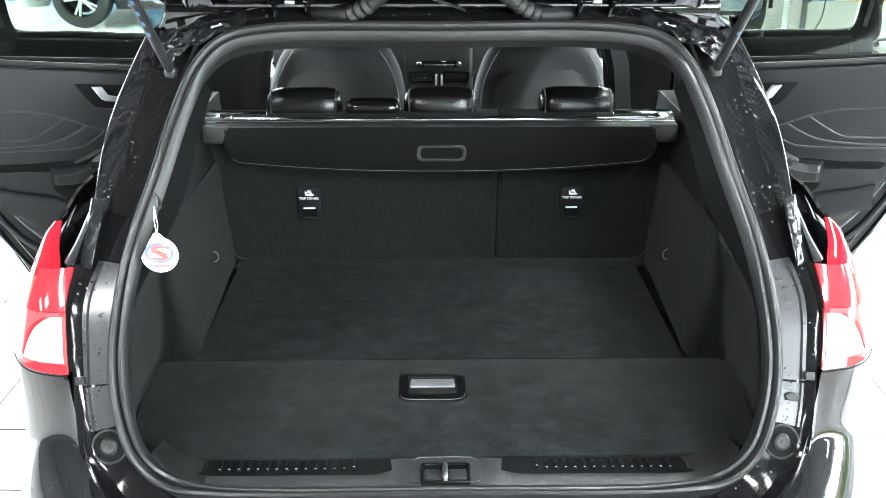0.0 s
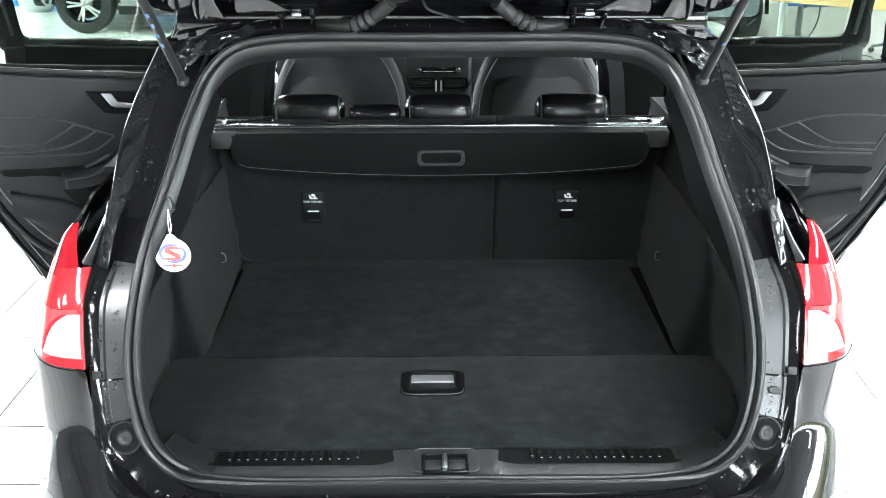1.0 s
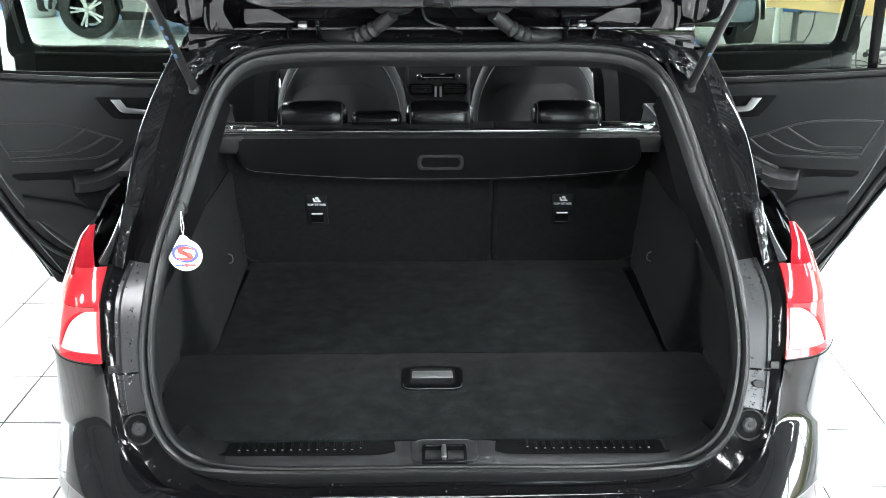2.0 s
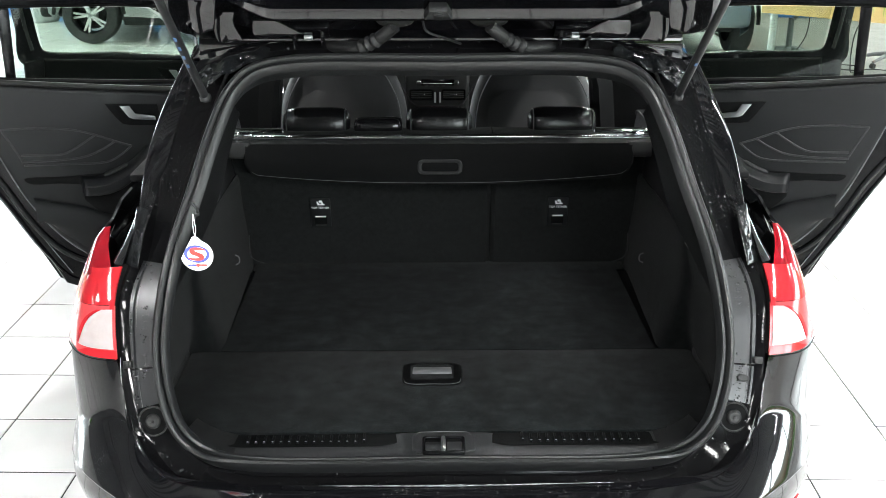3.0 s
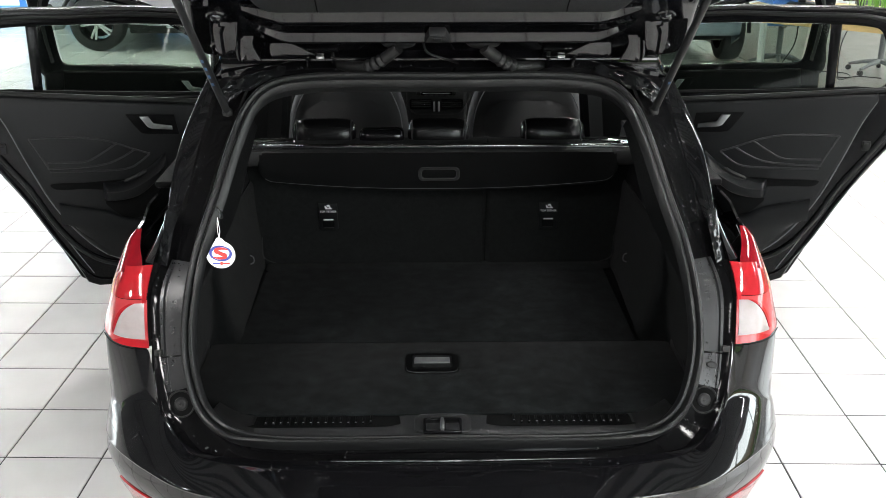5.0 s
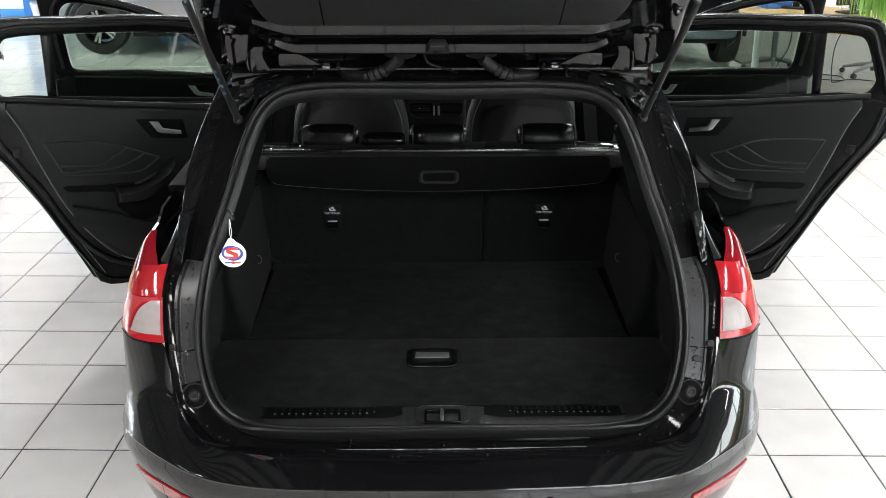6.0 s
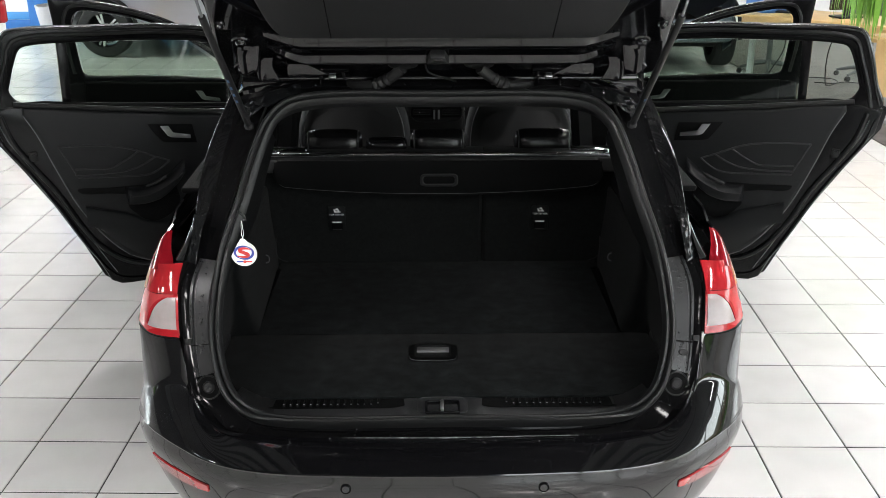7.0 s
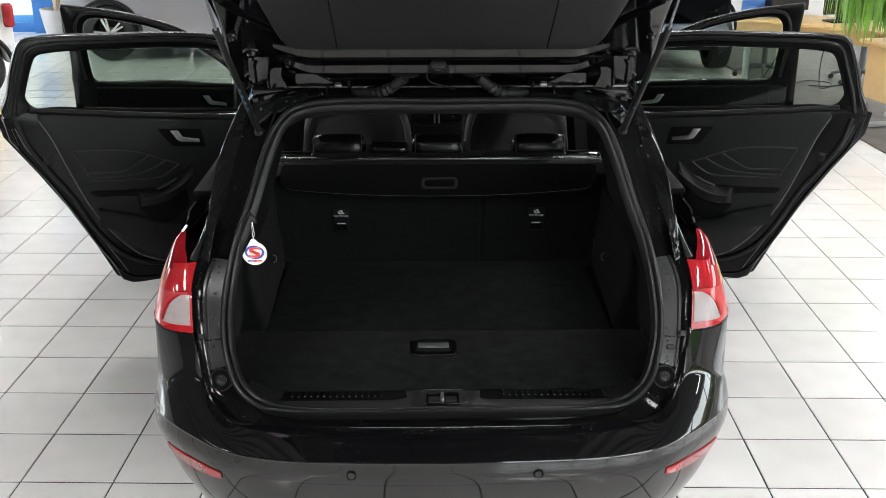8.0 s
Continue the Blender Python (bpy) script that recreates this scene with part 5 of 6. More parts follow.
for s in (1, -1):
    m = REAR_DOOR
    put = lambda name, bm, mat, parent, label="": right_left(name, bm, mat, parent, label, s)
    shell_line = [(0, 1.02), (.16, 1.03), (.73, 1.09), (.94, 1.125), (1.036, 1.10), (1.02, 1.01), (.91, .85), (.81, .685), (.71, .49), (.64, .335), (.60, .314), (.56, .31), (.03, .31), (0, .36)]
    door = put("rear_door", prism(shell_line, .085, .012, m @ pose(0, 0, -.055)), M_DOORPAINT, CAR, "open black rear door with dark trim")
    put("door_skin", prism([(u * 1.012 + .006, z if z > .9 else z - .006) for u, z in shell_line], .012, .004, m @ pose(0, 0, -.068)), M_DOORPAINT, door)
    put("door_seal", tube(curve_on(m, [(.985, 1.09), (.955, .985), (.885, .865), (.81, .75), (.735, .60), (.655, .485), (.56, .415), (.42, .385), (.10, .38)], 50, .036), .010, 8), M_RUBBER, door, "black rubber door seal")
    put("door_edge_bead", tube(curve_on(m, [(1.012, 1.06), (.985, .97), (.895, .83), (.80, .67), (.70, .475), (.62, .36), (.54, .335), (.10, .335)], 50, .032), .005, 6), M_DOORPAINT, door)
    trim = put("door_trim", prism([(.02, 1.005), (.30, 1.04), (.60, 1.078), (.83, 1.115), (.90, 1.12), (.905, 1.09), (.865, 1.01), (.81, .86), (.73, .67), (.645, .54), (.56, .45), (.46, .405), (.30, .395), (.02, .395)], .04, .014, m @ pose(0, 0, .028), 3), M_DOORTRIM, door, "dark grey soft inner door panel")
    put("belt_moulding", tube(curve_on(m, [(.03, 1.018), (.45, 1.07), (.93, 1.135)], 20, .055), .010, 8), M_PLASTIC, door)
    # added tube hides a bright reflection on the frame's lower face
    put("belt_seal", tube(curve_on(m, [(.05, 1.040), (.45, 1.078), (.70, 1.104), (.885, 1.128)], 20, .010), [.012] * 18 + [.008, .003], 8), M_COVER, door, "black felt window seal")
    # paler tube along the rim paints the light it catches
    put("trim_edge", tube(curve_on(m, [(.903, 1.09), (.863, 1.01), (.81, .865), (.735, .685), (.648, .548), (.56, .458), (.46, .412), (.30, .402)], 50, .062), .0024, 6), M_FLAP, trim, "edge of the door panel, painted lighter as if lit")
    # pressed lines of the panel, in a lighter plastic that paints light on their edges
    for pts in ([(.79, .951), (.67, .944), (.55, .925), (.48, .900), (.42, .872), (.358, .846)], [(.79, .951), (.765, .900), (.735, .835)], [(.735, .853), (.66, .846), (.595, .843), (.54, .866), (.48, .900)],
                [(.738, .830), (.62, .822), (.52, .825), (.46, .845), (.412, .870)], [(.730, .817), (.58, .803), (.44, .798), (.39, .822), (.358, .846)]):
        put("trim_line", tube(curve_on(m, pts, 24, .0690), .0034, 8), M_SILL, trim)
    arm_rows = []
    for u, zt, zb, lift in map(tuple, spl([(.30, .815, .790, .020), (.325, .793, .768, .045), (.356, .769, .738, .052), (.412, .739, .699, .054), (.467, .722, .685, .054), (.509, .720, .684, .052), (.540, .724, .687, .048), (.547, .724, .690, .012)], 30)):
        arm_rows.append([m @ Vector((u, z, .066 + l)) for z, l in map(tuple, spl([(zt + .030, 0), (zt + .024, lift * .5), (zt + .006, lift * .92), (zt, lift), (zt - .004, lift * .98), (zb + .006, lift * .9), (zb, lift * .8), (zb + .004, 0)], 18))])
    put("armrest", sheet([[tuple(p) for p in r] for r in arm_rows]), M_DOORTRIM, trim, "moulded armrest")
    # lighter line paints the lit top edge of the armrest
    put("arm_edge", tube(curve_on(m, [(.315, .802), (.356, .771), (.412, .741), (.467, .724), (.509, .722), (.540, .725)], 30, .120), .0026, 6), M_TRIM, trim, "paler tube painting the light on the armrest's upper edge")
    put("grab_handle", tube(curve_on(m, [(.385, .792), (.43, .772), (.472, .759)], 14, .112), [.003] + [.0075] * 12 + [.003], 10), M_TRIM, trim, "dark grab handle")
    # flat black plates paint the shade of the arm hollow and the pocket
    put("arm_recess", prism([tuple(p) for p in spl([(.440, .752), (.50, .757), (.592, .759), (.738, .767), (.722, .748), (.615, .735), (.538, .722), (.470, .718), (.440, .752)], 40)][:-1], .003, .001, m @ pose(0, 0, .067)), M_COVER, trim, "black plate painting the shade of the hollow above the armrest")
    put("door_pocket", prism([tuple(p) for p in spl([(.34, .735), (.409, .690), (.465, .676), (.545, .674), (.521, .639), (.492, .612), (.462, .592), (.40, .60), (.33, .66), (.34, .735)], 40)][:-1], .003, .001, m @ pose(0, 0, .067)), M_COVER, trim, "black plate painting the shade in the door pocket")
    lip_rows = [[tuple(m @ Vector((u, z, .066 + l))) for z, l in map(tuple, spl([(zt, .0), (zt + .004, .010), (zt - .006, .020), (zt - .03, .026), (zt - .08, .024), (zb, .004)], 12))] for u, zt, zb in map(tuple, spl([(.30, .575, .42), (.38, .578, .42), (.473, .598, .43), (.543, .636, .47), (.600, .655, .52), (.66, .672, .58), (.715, .692, .665)], 24))]
    put("pocket_lip", sheet(lip_rows), M_DOORTRIM, trim, "moulded lip of the door pocket")
    bz, bar = lever(m, .336, .960, .067)
    h = put("handle_bezel", bz, M_COVER, door, "dark handle surround")
    put("door_lever", bar, M_ALU, h, "silver inner door handle")
    outer = [(.02, 1.03), (.02, 1.29), (.10, 1.365), (.30, 1.40), (.60, 1.413), (.85, 1.419), (.93, 1.405), (.968, 1.335), (1.005, 1.20), (1.034, 1.115), (.95, 1.095), (.70, 1.07)]
    inner = [(.075, 1.045), (.075, 1.25), (.13, 1.312), (.30, 1.338), (.60, 1.352), (.825, 1.354), (.875, 1.343), (.905, 1.29), (.938, 1.193), (.928, 1.155), (.90, 1.128), (.70, 1.10)]
    put("window_frame", ring(soft(outer), soft(inner), .055, m @ pose(0, 0, -.03), .006), M_DOORPAINT, door, "black door window frame")
    put("frame_seal", tube(curve_on(m, [(.06, 1.27), (.12, 1.338), (.30, 1.372), (.60, 1.384), (.84, 1.388), (.905, 1.37), (.935, 1.30), (.972, 1.19), (.99, 1.11)], 50, .028), .009, 8), M_RUBBER, door, "rubber seal of the window frame")
    put("frame_bead", tube(curve_on(m, [(.03, 1.30), (.10, 1.357), (.30, 1.392), (.60, 1.405), (.85, 1.411), (.925, 1.397), (.958, 1.33), (.995, 1.20), (1.022, 1.12)], 50, .027), .0032, 6), M_TRIM, door)
    put("glass_run", tube(curve_on(m, [(.085, 1.252), (.135, 1.316), (.30, 1.342), (.60, 1.356), (.825, 1.358), (.880, 1.346), (.910, 1.29), (.942, 1.193)], 50, .026), .0045, 6), M_COVER, door, "black window run")
    put("window_divider", prism([(.704, 1.352), (.742, 1.354), (.744, 1.112), (.712, 1.106)], .03, .004, m @ pose(0, 0, -.015)), M_DOORPAINT, door)
    put("window_pane", prism([(.08, 1.05), (.08, 1.25), (.13, 1.31), (.30, 1.336), (.716, 1.352), (.722, 1.106)], .004, 0, m @ pose(0, 0, -.004)), M_PRIVACY, door, "dark tinted door window").visible_shadow = False
    put("quarter_pane", prism([(.730, 1.36), (.845, 1.365), (.893, 1.355), (.920, 1.30), (.955, 1.193), (.950, 1.145), (.910, 1.115), (.732, 1.10)], .004, 0, m @ pose(0, 0, -.004)), M_TINT, door, "small fixed door window").visible_shadow = False
    put("door_latch", join(box((.030, .036, .012), (0, 0, 0), .003, 2, m @ pose(.885, .915, .034)), box((.016, .006, .016), (0, 0, 0), .002, 1, m @ pose(.885, .925, .040))), M_PLASTIC, door, "metal door latch")
    for off, r in ((.022, .0035), (-.016, .0028)):
        put("shut_face_bead", tube(curve_on(m, [(1.0 + off * .4, 1.06), (.97 + off * .6, .97), (.885 + off, .845), (.795 + off, .685), (.70 + off, .50), (.625 + off * .6, .375)], 40, .033), r * .7, 6), M_FLAP, door)
    put("outer_handle", box((.17, .022, .03), (0, 0, 0), .008, 3, m @ pose(.86, .98, -.085)), M_DOORPAINT, door)

    m = FRONT_DOOR
    door = put("front_door", prism([(0, .95), (.20, .975), (1.02, 1.04), (1.065, 1.03), (1.07, .80), (1.04, .45), (.97, .33), (.05, .33), (0, .40)], .08, .012, m @ pose(0, 0, -.05)), M_DOORPAINT, CAR, "open black front door with dark trim")
    trim = put("door_trim", prism([(.02, .965), (.98, 1.042), (1.0, .80), (.97, .50), (.88, .42), (.04, .42)], .04, .015, m @ pose(0, 0, .028), 3), M_COVER, door, "dark grey soft inner door panel")
    bz, bar = lever(m, .40, .922, .067)
    h = put("handle_bezel", bz, M_COVER, door, "dark handle surround")
    put("door_lever", bar, M_ALU, h, "silver inner door handle")
    outer = [(.10, .96), (.30, 1.16), (.54, 1.313), (.70, 1.375), (.855, 1.415), (.98, 1.436), (1.06, 1.449), (1.10, 1.452), (1.104, 1.447), (1.094, 1.32), (1.08, 1.17), (1.07, 1.02), (.60, .99)]
    inner = [(.20, .985), (.35, 1.13), (.56, 1.272), (.70, 1.33), (.855, 1.368), (.93, 1.381), (.978, 1.378), (1.008, 1.345), (1.0, 1.21), (.982, 1.085), (.97, 1.068), (.60, 1.038)]
    put("window_frame", ring(soft(outer), soft(inner), .055, m @ pose(0, 0, -.03), .006), M_DOORPAINT, door, "black door window frame")
    put("frame_seal", tube(curve_on(m, [(.30, 1.12), (.55, 1.293), (.70, 1.353), (.855, 1.392), (.97, 1.410), (1.02, 1.397), (1.047, 1.34), (1.04, 1.20), (1.022, 1.08)], 40, .028), .009, 8), M_RUBBER, door, "rubber seal of the window frame")
    put("window_pane", prism([(.22, .99), (.36, 1.12), (.56, 1.268), (.70, 1.326), (.855, 1.364), (.93, 1.378), (.975, 1.376), (1.004, 1.34), (.975, 1.06)], .004, 0, m @ pose(0, 0, -.004)), M_TINT, door, "front door window").visible_shadow = False

# ---- tailgate, raised ----
LIFT = radians(35.5)
TG = Matrix(((1, 0, 0, 0), (0, -math.cos(LIFT), -math.sin(LIFT), .405), (0, math.sin(LIFT), -math.cos(LIFT), 1.425), (0, 0, 0, 1)))
edge = [(.0, -.004), (.40, -.004), (.52, .004), (.60, .022), (.628, .052), (.624, .12), (.612, .24), (.602, .36), (.596, .52), (.61, .72), (.655, .90), (.64, .99), (.55, 1.02), (.0, 1.03)]
line = [tuple(p) for p in spl(edge[1:-1], 30)]
gate = part("tailgate", prism([(x, y) for x, y in line] + [(-x, y) for x, y in line[::-1]], .045, .014, TG @ pose(0, 0, -.045), 3), M_PAINT, CAR, "raised black tailgate seen from below")
part("outer_skin", sheet([[TG @ Vector((c * (.60 + .05 * k), .02 + 1.0 * k, -.055 - .07 * (1 - c * c) * math.sin(2.2 * k + .3))) for c in np.linspace(-1, 1, 15)] for k in np.linspace(0, 1, 12)], .008), M_PAINT, gate, "black outer skin with rear window")
tl = [tuple(p) for p in spl([(.37, .288), (.405, .292), (.43, .32), (.462, .50), (.49, .80), (.50, .97)], 20)]
trim = part("tailgate_trim", prism(tl + [(-x, y) for x, y in tl[::-1]], .022, .008, TG @ pose(0, 0, 0), 3), M_TRIM, gate, "dark grey plastic tailgate lining")
for s in (1, -1):
    part("lining_seam", box((.003, .68, .003), (0, 0, 0), .001, 1, TG @ pose(s * .290, .635, .0215)), M_GLOSSBLACK, trim)


def ledge(rows):
    return sheet([[TG @ Vector(p) for p in r] for r in rows])


lip = []
for u in np.linspace(-1, 1, 61):
    x, rise = u * .47, max(0, (abs(u) - .80) / .20)
    up = .075 * rise ** 1.6
    k = 1 - .7 * rise
    lip.append([(x, y + up * f, z * k + .001) for y, z, f in ((.284, .0, .2), (.266, .002, .3), (.2435, .0196, .45), (.2385, .0210, .45), (.234, .0212, .45), (.229, .0205, .45), (.222, .0165, .5), (.217, .003, .55), (.172, .002, .85), (.158, .0035, .9), (.1395, .0182, 1), (.136, .0192, 1), (.132, .0190, 1), (.128, .017, 1), (.124, .0, 1))])
part("pressed_ledge", ledge(lip), M_PAINT, gate, "glossy black pressed ledge", angle=8)
part("latch_block", prism([(-.032, 0), (.032, 0), (.020, .040), (-.020, .040)], .028, .007, TG @ pose(-.010, .150, .002), 2), M_TRIM, gate, "small black housing")
part("washer_face", box((.022, .022, .006), (0, 0, 0), .002, 2, TG @ pose(-.010, .170, .030)), M_PLASTIC, gate)
part("gate_edge_line", tube([TG @ Vector((x, .012, .004)) for x in np.linspace(-.50, .50, 12)], .006, 8), M_PAINT, gate)
for s in (1, -1):
    hp = part("hinge", join(box((.10, .05, .010), (0, 0, 0), .004, 2, TG @ pose(s * .310, .055, .005)), box((.010, .075, .016), (0, 0, 0), .003, 2, TG @ pose(s * .310 - .033, .015, .012)), box((.010, .075, .016), (0, 0, 0), .003, 2, TG @ pose(s * .310 + .033, .015, .012))), M_PAINT, gate, "black tailgate hinge")
    part("hinge_bolt", box((.020, .012, .008), (0, 0, 0), .002, 1, TG @ pose(s * .310, .040, .014)), M_SATIN, hp, "bare metal bolt")
    boot = part("cable_boot", lathe([(0, .012), (.030, .012), (.040, .008), (.046, .0)], 24, TG @ pose(s * .107, .105, .002) @ Matrix.Diagonal((1, .55, 1, 1))), M_PLASTIC, gate, "black rubber cable boot")
    run = spl([tuple(TG @ Vector((s * .108, .100, .016))), tuple(TG @ Vector((s * .150, .060, .030))), tuple(TG @ Vector((s * .20, .022, .032))), tuple(TG @ Vector((s * .27, -.02, .004)))], 40)
    part("cable_sleeve", tube(run, [.016 + .003 * math.sin(k * 1.6) * (10 < k < 24) for k in range(40)], 10), M_PLASTIC, gate, "corrugated rubber cable sleeve")
    for px, py, r in ((.537, .235, .015), (.556, .075, .017), (.575, .33, .009), (.49, .055, .006)):
        part("stop_buffer", lathe([(0, .012), (r * .6, .011), (r * .9, .006), (r, 0), (r * 1.5, .001), (r * 1.7, -.003)], 18, TG @ pose(s * px, py, .003)), M_GLOSSBLACK, gate)
    for pts, tilt in (([(.452, .062), (.508, .058), (.512, .13), (.488, .175), (.455, .160), (.470, .11)], 38), ([(.505, .125), (.545, .115), (.552, .20), (.525, .245), (.512, .20), (.490, .235)], 37), ([(.315, .058), (.43, .052), (.43, .092), (.40, .10)], 38)):
        cx, cy = sum(p[0] for p in pts) / len(pts), sum(p[1] for p in pts) / len(pts)
        out = [tuple(p) for p in spl([(s * (x - cx), y - cy) for x, y in pts + pts[:1]], 24)][:-1]
        part("pressed_panel", prism(out if s > 0 else out[::-1], .010, .004, TG @ pose(s * cx, cy, .002, -tilt)), M_PAINT, gate)
    a, b, c = Vector((s * .545, .300, 1.310)), Vector((s * .572, .085, 1.545)), TG @ Vector((s * .605, .56, -.01))
    b = b.lerp(c, .5) + Vector((s * .006, 0, 0))
    strut = part("gas_strut", tube([a, a.lerp(b, .02), b], [.008, .0095, .0095], 14), M_PLASTIC, CAR, "black gas strut holding the tailgate")
    part("piston_rod", tube([b, c], .0040, 10), M_FRAME, strut, "thin steel rod")
    part("ball_joint", lathe([(0, -.012), (.012, -.008), (.014, 0), (.012, .008), (0, .012)], 14, Matrix.Translation(a)), M_PLASTIC, strut)
    for k in range(4):
        q = a.lerp(b, .27 + .064 * k)
        d = (b - a).normalized()
        part("strut_print", box((.006, .0012, .010 if s < 0 else .008), (0, 0, 0), 0, 1, Matrix.Translation(q + Vector((0, -.0112, -.004))) @ d.to_track_quat("Z", "Y").to_matrix().to_4x4()), M_BLUEPRINT, strut) if s < 0 or k == 0 else None
    # wet painted gutter at the hatch's upper corners; noise lumps added for its sparkle
    gut = []
    for u in np.linspace(0, 1, 30):
        row = []
        for v in np.linspace(0, 1, 18):
            p = Vector((.40 + .175 * u, .375 - .035 * v + .04 * u * v - .05 * v * u, 1.412 - .012 * u - .035 * v * (.4 + u) - .04 * u * u))
            row.append((s * p.x, p.y - .012 * noise.noise(p * 42) - .006 * noise.noise(p * 90), p.z + .010 * noise.noise(p * 37 + Vector((3, 1, 7)))))
        gut.append(row)
    part("roof_gutter", sheet(gut), M_LUMPYWET, CAR, "wet black painted gutter, lumps added to make its sparkle")
for s in (1, -1):
    rows = []
    for u in np.linspace(-1, 1, 18):
        row = []
        for v in np.linspace(-1, 1, 26):
            p = Vector((.687 + .017 * u - .008 * v, .134 + .014 * u + .040 * v, 1.030 + .055 * v))
            dome = max(0, 1 - u * u) * max(0, 1 - v * v)
            lump = .006 * noise.noise(p * 70) + .004 * noise.noise(p * 150)
            row.append((s * (p.x + .4 * lump * dome), p.y - .006 * dome ** .5 + lump * dome, p.z))
        rows.append(row)
    part("pillar_foot", sheet(rows), M_LUMPYWET, CAR, "wet lumpy foot of the roof pillar")
part("hinge_cover", box((1.16, .10, .05), (0, .468, 1.412), .012, 2), M_PAINT, CAR, "black roof edge behind the tailgate hinges")
part("thin_cable", tube(spl([tuple(TG @ Vector((-.045, .11, .006))), tuple(TG @ Vector((-.035, .07, .014))), tuple(TG @ Vector((.01, .045, .02))), tuple(TG @ Vector((.045, -.01, .006)))], 20), .003, 6), M_PLASTIC, gate, "thin black cable")


# ---- fittings on the boot flange ----
def flange_at(z, across, side, out=0.0):
    """A pose on the flange at height z: local x outwards, y up along the opening, z to the rear."""
    best = min((i for i, f in enumerate(FRAMES) if f[0].x * side > 0 and f[0].z < 1.3), key=lambda i: abs(FRAMES[i][0].z - z))
    p, o, b = FRAMES[best]
    d = (O_LINE[best] - p).length
    q = p + o * (d * across) - b * .0155 + b * out
    up = b.cross(o)
    if up.z < 0:
        return Matrix(((-o.x, -up.x, b.x, q.x), (-o.y, -up.y, b.y, q.y), (-o.z, -up.z, b.z, q.z), (0, 0, 0, 1)))
    return Matrix(((o.x, up.x, b.x, q.x), (o.y, up.y, b.y, q.y), (o.z, up.z, b.z, q.z), (0, 0, 0, 1)))


FLANGE = bpy.data.objects["boot_flange"]
for s in (1, -1):
    def strip(z0, z1, a0, a1, lift, n=16):
        rows = []
        post = sorted((f[0].z, i) for i, f in enumerate(FRAMES) if f[0].x * s > 0 and .60 < f[0].z < 1.3)
        for z in np.linspace(z0, z1, n):
            k = max(j for j in range(len(post) - 1) if post[j][0] <= z)
            i, h = post[k][1], post[k + 1][1]
            w = (z - post[k][0]) / (post[k + 1][0] - post[k][0])
            p, o, b = (FRAMES[i][c].lerp(FRAMES[h][c], w) for c in range(3))
            d = (O_LINE[i].lerp(O_LINE[h], w) - p).length
            rows.append([p + o * (d * a) - b * .0155 + b * l for a, l in ((a0, 0), (a0 + .03, lift), (a0 + .06, lift), (a0 + .68 * (a1 - a0), lift * 1.05), (a0 + .72 * (a1 - a0), lift * .45), (a0 + .78 * (a1 - a0), lift * .45), (a0 + .82 * (a1 - a0), lift * 1.05), (a1 - .03, lift), (a1, 0))])
        return sheet(rows, .002)
    part("cover_plate", strip(.7865, .985, .22, .84, .008), M_FLANGE, FLANGE, "dark satin cover plate with water drops")
    part("lower_plate", strip(.715, .7830, .22, .86, .006), M_FLANGE, FLANGE, "dark satin lower flange plate")
    part("plate_clip", box((.020, .016, .008), (0, 0, 0), .002, 2, flange_at(.792, .86, s, .014)), M_PLASTIC, FLANGE)
    cup = flange_at(.690, .50, s, .001)
    part("buffer_cup", ring(rounded(.066, .068, .032, 8), rounded(.059, .060, .029, 8), .006, cup, .002), M_PLASTIC, FLANGE, "black buffer cup")
    part("cup_base", prism(rounded(.062, .062, .030, 8), .002, 0, cup), M_COVER, FLANGE, "dark bottom of the buffer cup")
    part("rubber_buffer", lathe([(0, .0115), (.003, .0115), (.004, .0095), (.011, .011), (.0155, .008), (.0170, .002)], 24, cup), M_TRIM, FLANGE, "grey rubber buffer")
part("oval_plug", lathe([(0, .003), (.009, .003), (.0105, .0)], 24, flange_at(.757, .54, 1, .009) @ Matrix.Diagonal((1.5, .8, 1, 1))), M_TRIM, FLANGE, "oval grey plug")


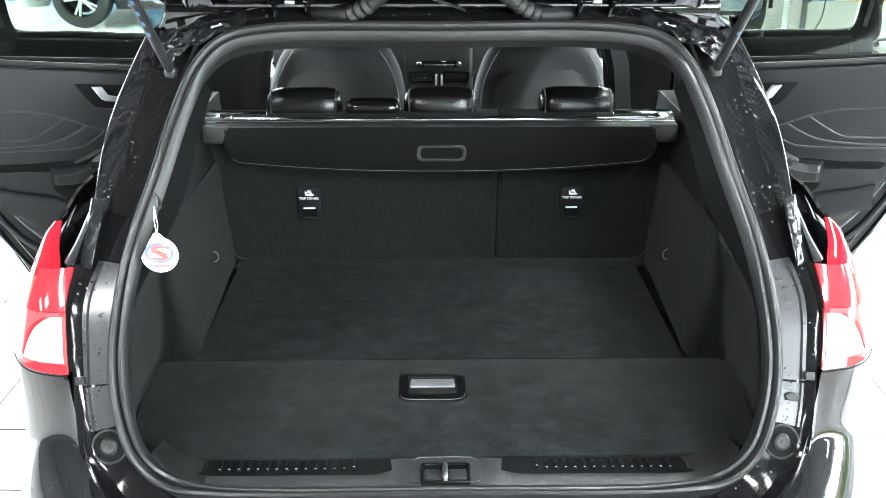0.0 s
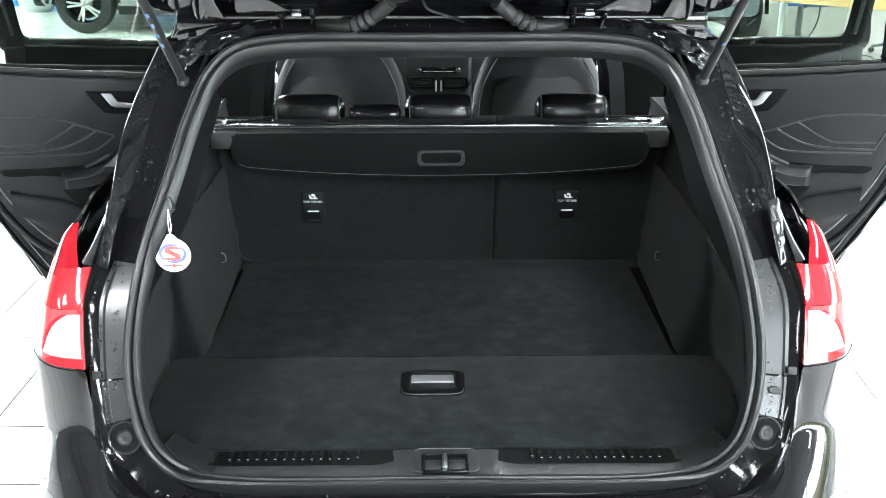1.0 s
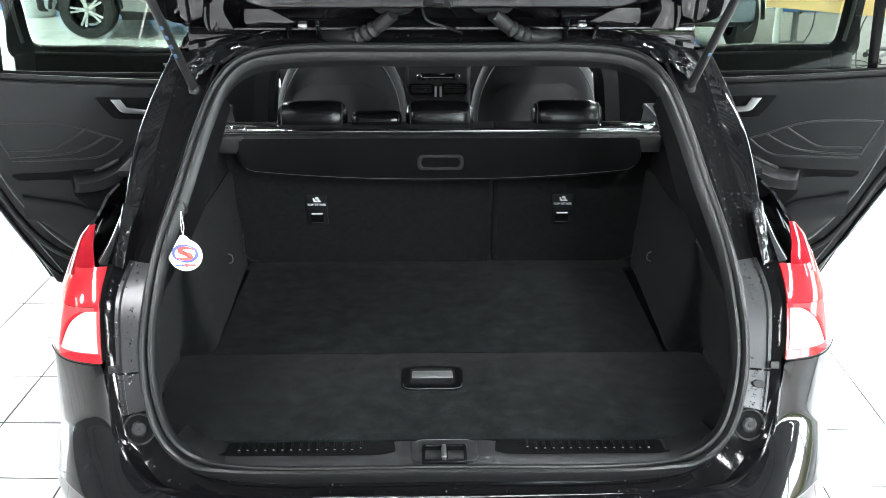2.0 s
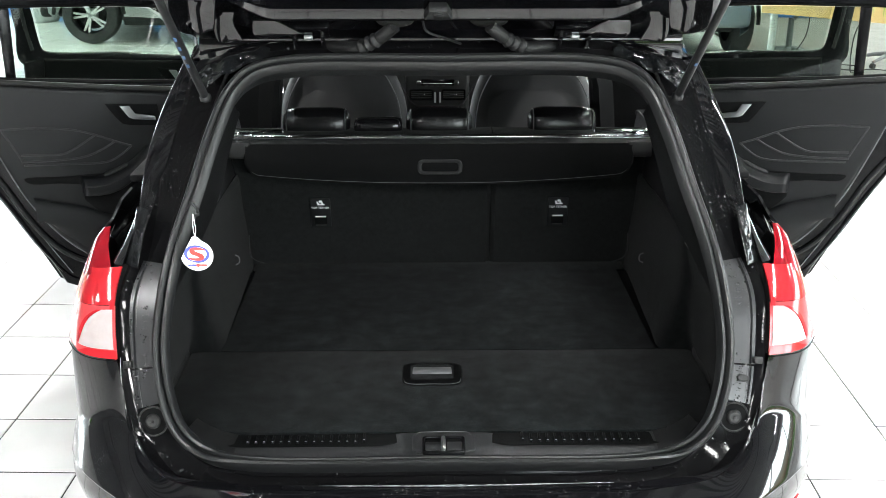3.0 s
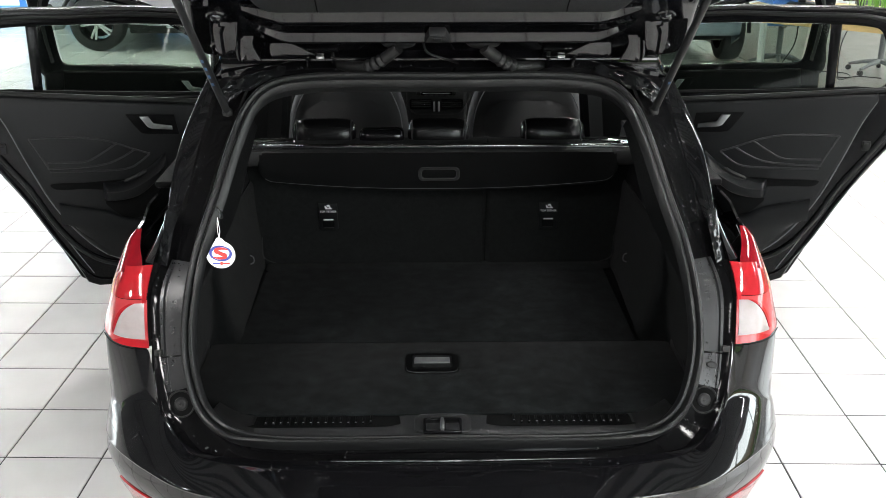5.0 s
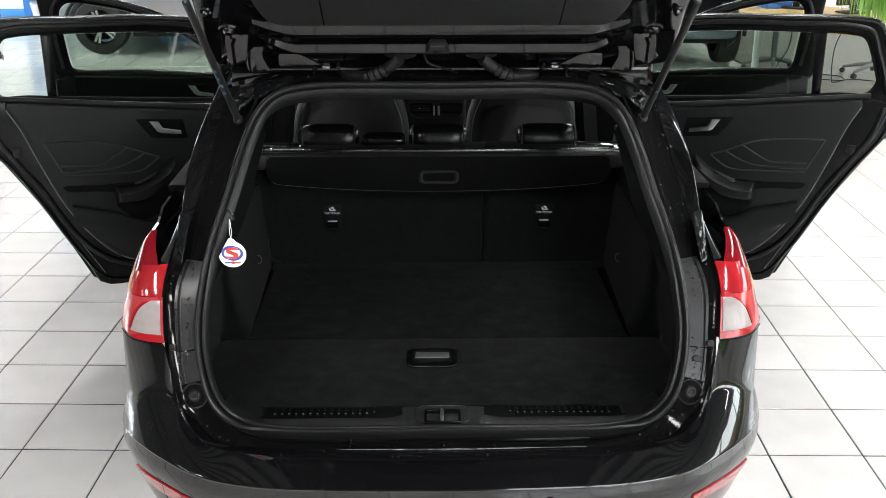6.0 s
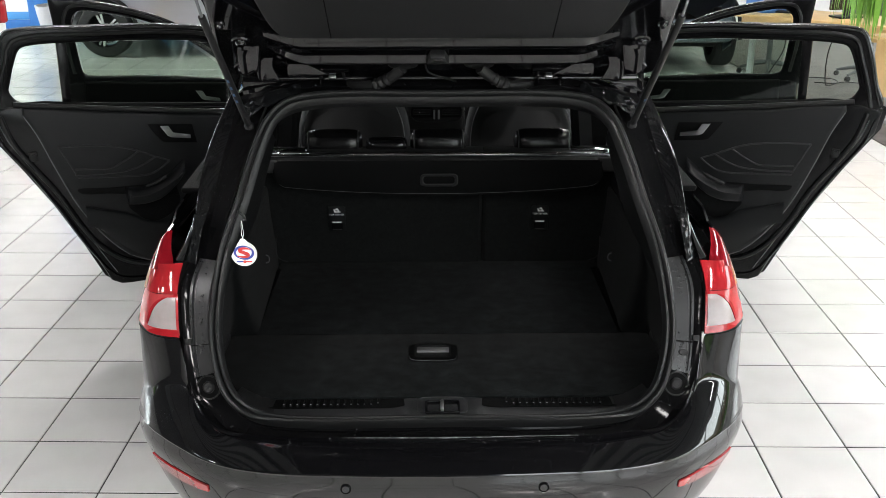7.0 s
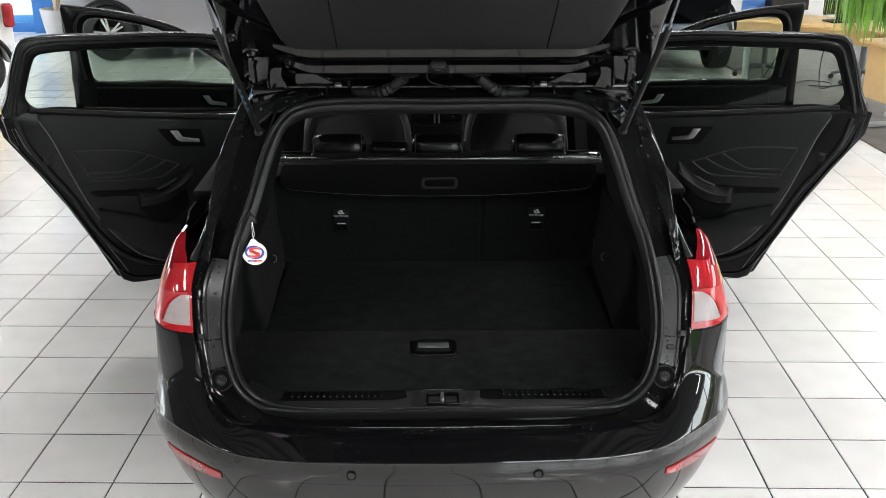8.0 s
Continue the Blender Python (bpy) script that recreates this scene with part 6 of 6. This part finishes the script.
# ---- standing water ----
def water_drops(surface, count, seed, keep, size=(.0010, .0030), patch=11.0, dry=.02):
    """Domed beads of water on a painted part, in drifts, joined as one part of it."""
    rng = random.Random(seed)
    me = surface.data
    faces = [f for f in me.polygons if keep(f.center, f.normal)]
    if not faces:
        return
    areas = np.cumsum([f.area for f in faces])
    verts, polys = [], []
    tries = made = 0
    while made < count and tries < count * 30:
        tries += 1
        f = faces[min(int(np.searchsorted(areas, rng.uniform(0, areas[-1]), side="right")), len(faces) - 1)]
        ids = list(f.vertices)
        w = [rng.random() ** .8 for _ in ids]
        p = sum((me.vertices[k].co * c for k, c in zip(ids, w)), Vector()) / sum(w)
        if noise.noise(p * patch + Vector((seed, 0, 0))) < dry:
            continue
        n = f.normal
        r = size[0] + (size[1] - size[0]) * rng.random() ** 3
        a = n.orthogonal().normalized()
        b = n.cross(a)
        long = rng.uniform(1, 1.7)
        base = len(verts)
        turn = rng.uniform(0, 6.28)
        for ringed, lift in ((1, -.0002), (.72, .34), (.0, .48)):
            steps = 8 if ringed else 1
            for k in range(steps):
                g = turn + 6.2832 * k / steps
                verts.append(p + (a * math.cos(g) + b * math.sin(g) * long) * (r * ringed) + n * (lift * r))
        for k in range(8):
            q = (k + 1) % 8
            polys.append((base + k, base + q, base + 8 + q, base + 8 + k))
            polys.append((base + 8 + k, base + 8 + q, base + 16))
        made += 1
    drops = bpy.data.meshes.new("water_film")
    drops.from_pydata(verts, [], polys)
    drops.materials.append(M_WATER)
    drops.shade_smooth()
    ob = new("water_film", drops)
    ob.parent = surface
    tagged(ob, "beads of standing water", kind="stuff")


away = lambda c, n: n.y < -.05 or n.z > .3
for k, ob in enumerate(list(bpy.data.objects)):
    kind = ob.name.split(".")[0]
    if kind == "rear_pillar":
        water_drops(ob, 300, 3 + k, lambda c, n: n.y < -.2, (.0005, .0014), 9.0, -.02)
    elif kind in ("cover_plate", "lower_plate"):
        water_drops(ob, 70, 5 + k, lambda c, n: n.y < -.3, (.0008, .0022), 20.0, -.12)
    elif kind == "boot_flange":
        water_drops(ob, 1100, 7, away, (.0008, .0028), 12.0, -.02)
    elif kind == "rear_bumper":
        water_drops(ob, 30, 9, lambda c, n: n.z > .5 and c.z > .545, (.0008, .0022), 9.0, .10)
        water_drops(ob, 220, 10, lambda c, n: n.z > .6 and abs(c.x) < .42 and c.y > -.195, (.0010, .0030), 16.0, -.10)

# ---- the dealer's tag ----
def hang_tag(at):
    t = thing("hang_tag", "round white card tag with a red and blue swirl", "tag", at)
    rim = [(.0355 * math.cos(a), .0355 * math.sin(a)) for a in np.linspace(radians(190), radians(190 + 284), 44)]
    part("card", prism(rim, .0012, 0, pose(0, 0, 0, 90)), M_CARD, t, "white card disc")
    part("card_lug", prism([(-.020, .020), (.014, .031), (.006, .041), (-.001, .045), (-.008, .043)], .0011, 0, pose(0, -.00005, 0, 90)), M_CARD, t)
    arc = lambda r, a0, a1, f=.74: [(r * math.cos(radians(a)), f * r * math.sin(radians(a))) for a in np.linspace(a0, a1, 24)]
    def stroke(line, wide):
        """A band along a line that swells to its middle."""
        pts = [Vector((x, y, 0)) for x, y in line]
        n = len(pts)
        left, right = [], []
        for k, p in enumerate(pts):
            d = (pts[min(k + 1, n - 1)] - pts[max(k - 1, 0)]).normalized()
            w = wide * (.12 + .88 * math.sin(math.pi * (k + .5) / n) ** .7) / 2
            left.append((p.x - d.y * w, p.y + d.x * w + .0035))
            right.append((p.x + d.y * w, p.y - d.x * w + .0035))
        return left + right[::-1]
    curl = [(.0185, .0090), (.009, .0118), (-.004, .0120), (-.0115, .0085), (-.0100, .0038), (-.003, .0015)]
    part("red_swirl", prism(stroke([tuple(p) for p in spl(curl + [(-x, -y) for x, y in curl[::-1]], 40)], .0092), .0005, 0, pose(0, -.0014, 0, 90)), M_INKRED, t, "red printed swirl")
    for turn in (0, 180):
        part("blue_swirl", prism(stroke(arc(.0245, 58 + turn, 242 + turn), .0068), .0005, 0, pose(0, -.0013, 0, 90)), M_INKBLUE, t, "blue printed swirl")
    part("blue_bar", box((.020, .0006, .0040), (-.011, -.0014, -.0225), 0), M_INKBLUE, t)
    part("red_bar", box((.020, .0006, .0040), (.0105, -.0014, -.0225), 0), M_INKRED, t)
    part("red_dot", lathe([(0, .0006), (.0042, .0006), (.0042, 0), (0, 0)], 14, pose(.001, -.0014, -.0225, 90)), M_INKRED, t)
    for d in (-.0016, .0016):
        part("string", tube(spl([(-.001, -.001, .042), (d * 1.6, -.002, .060), (-.001 + d, -.001, .080), (-.002, .004, .094)], 16), .0009, 5), M_CARD, t, "white string loop")
    return t


hang_tag((-.541, .068, 1.010))
part("string_hook", tube(spl([(-.575, .16, 1.105), (-.555, .13, 1.108), (-.536, .085, 1.106), (-.533, .070, 1.103)], 12), .004, 8), M_PLASTIC, CAR, "small black hook")
# ---- floor tiles ----
TILE, JOINT = 0.332, 0.0055
GRID = Matrix.Translation((-1.49, 0.795, 0)) @ Matrix.Rotation(radians(-1.8), 4, "Z")
kx, ky = TILE / 2 - JOINT / 2, TILE / 2 - .0045
tile_bm = bmesh.new()
top = [tile_bm.verts.new((x * (kx - .0012), y * (ky - .0012), 0)) for x, y in ((-1, -1), (1, -1), (1, 1), (-1, 1))]
low = [tile_bm.verts.new((x * kx, y * ky, -.003)) for x, y in ((-1, -1), (1, -1), (1, 1), (-1, 1))]
tile_bm.faces.new(top)
for i in range(4):
    tile_bm.faces.new((low[i], low[(i + 1) % 4], top[(i + 1) % 4], top[i]))
tile_mesh = mesh("floor_tile", tile_bm, M_TILE, 20)
verts, faces = [], []
for i in range(-34, 36):
    for j in range(-34, 40):
        c = GRID @ Vector(((i + .5) * TILE, (j + .5) * TILE, 0))
        if not (X0 - .2 < c.x < X1 + .2 and Y0 - .2 < c.y < Y1 + .2):
            continue
        if c.x > 3.75:
            continue
        if .75 < abs(c.x) < 3.1 and -.6 < c.y < 5.2:
            t = new("tile", tile_mesh)
            t.parent = FLOOR
            t.matrix_local = Matrix.Translation(c) @ Euler((random.gauss(0, .0012), random.gauss(0, .0012), radians(-1.8))).to_matrix().to_4x4()
            continue
        n = len(verts)
        for x, y, z in [(v.co.x, v.co.y, v.co.z) for v in tile_mesh.vertices]:
            verts.append(tuple(c + Matrix.Rotation(radians(-1.8), 3, "Z") @ Vector((x, y, z))))
        for p in tile_mesh.polygons:
            faces.append([n + q for q in p.vertices])
rest = bpy.data.meshes.new("tiles_far")
rest.from_pydata(verts, [], faces)
rest.materials.append(M_TILE)
far = new("tiles_far", rest)
far.parent = FLOOR
tagged(far, "white glossy floor tiles", kind="stuff")
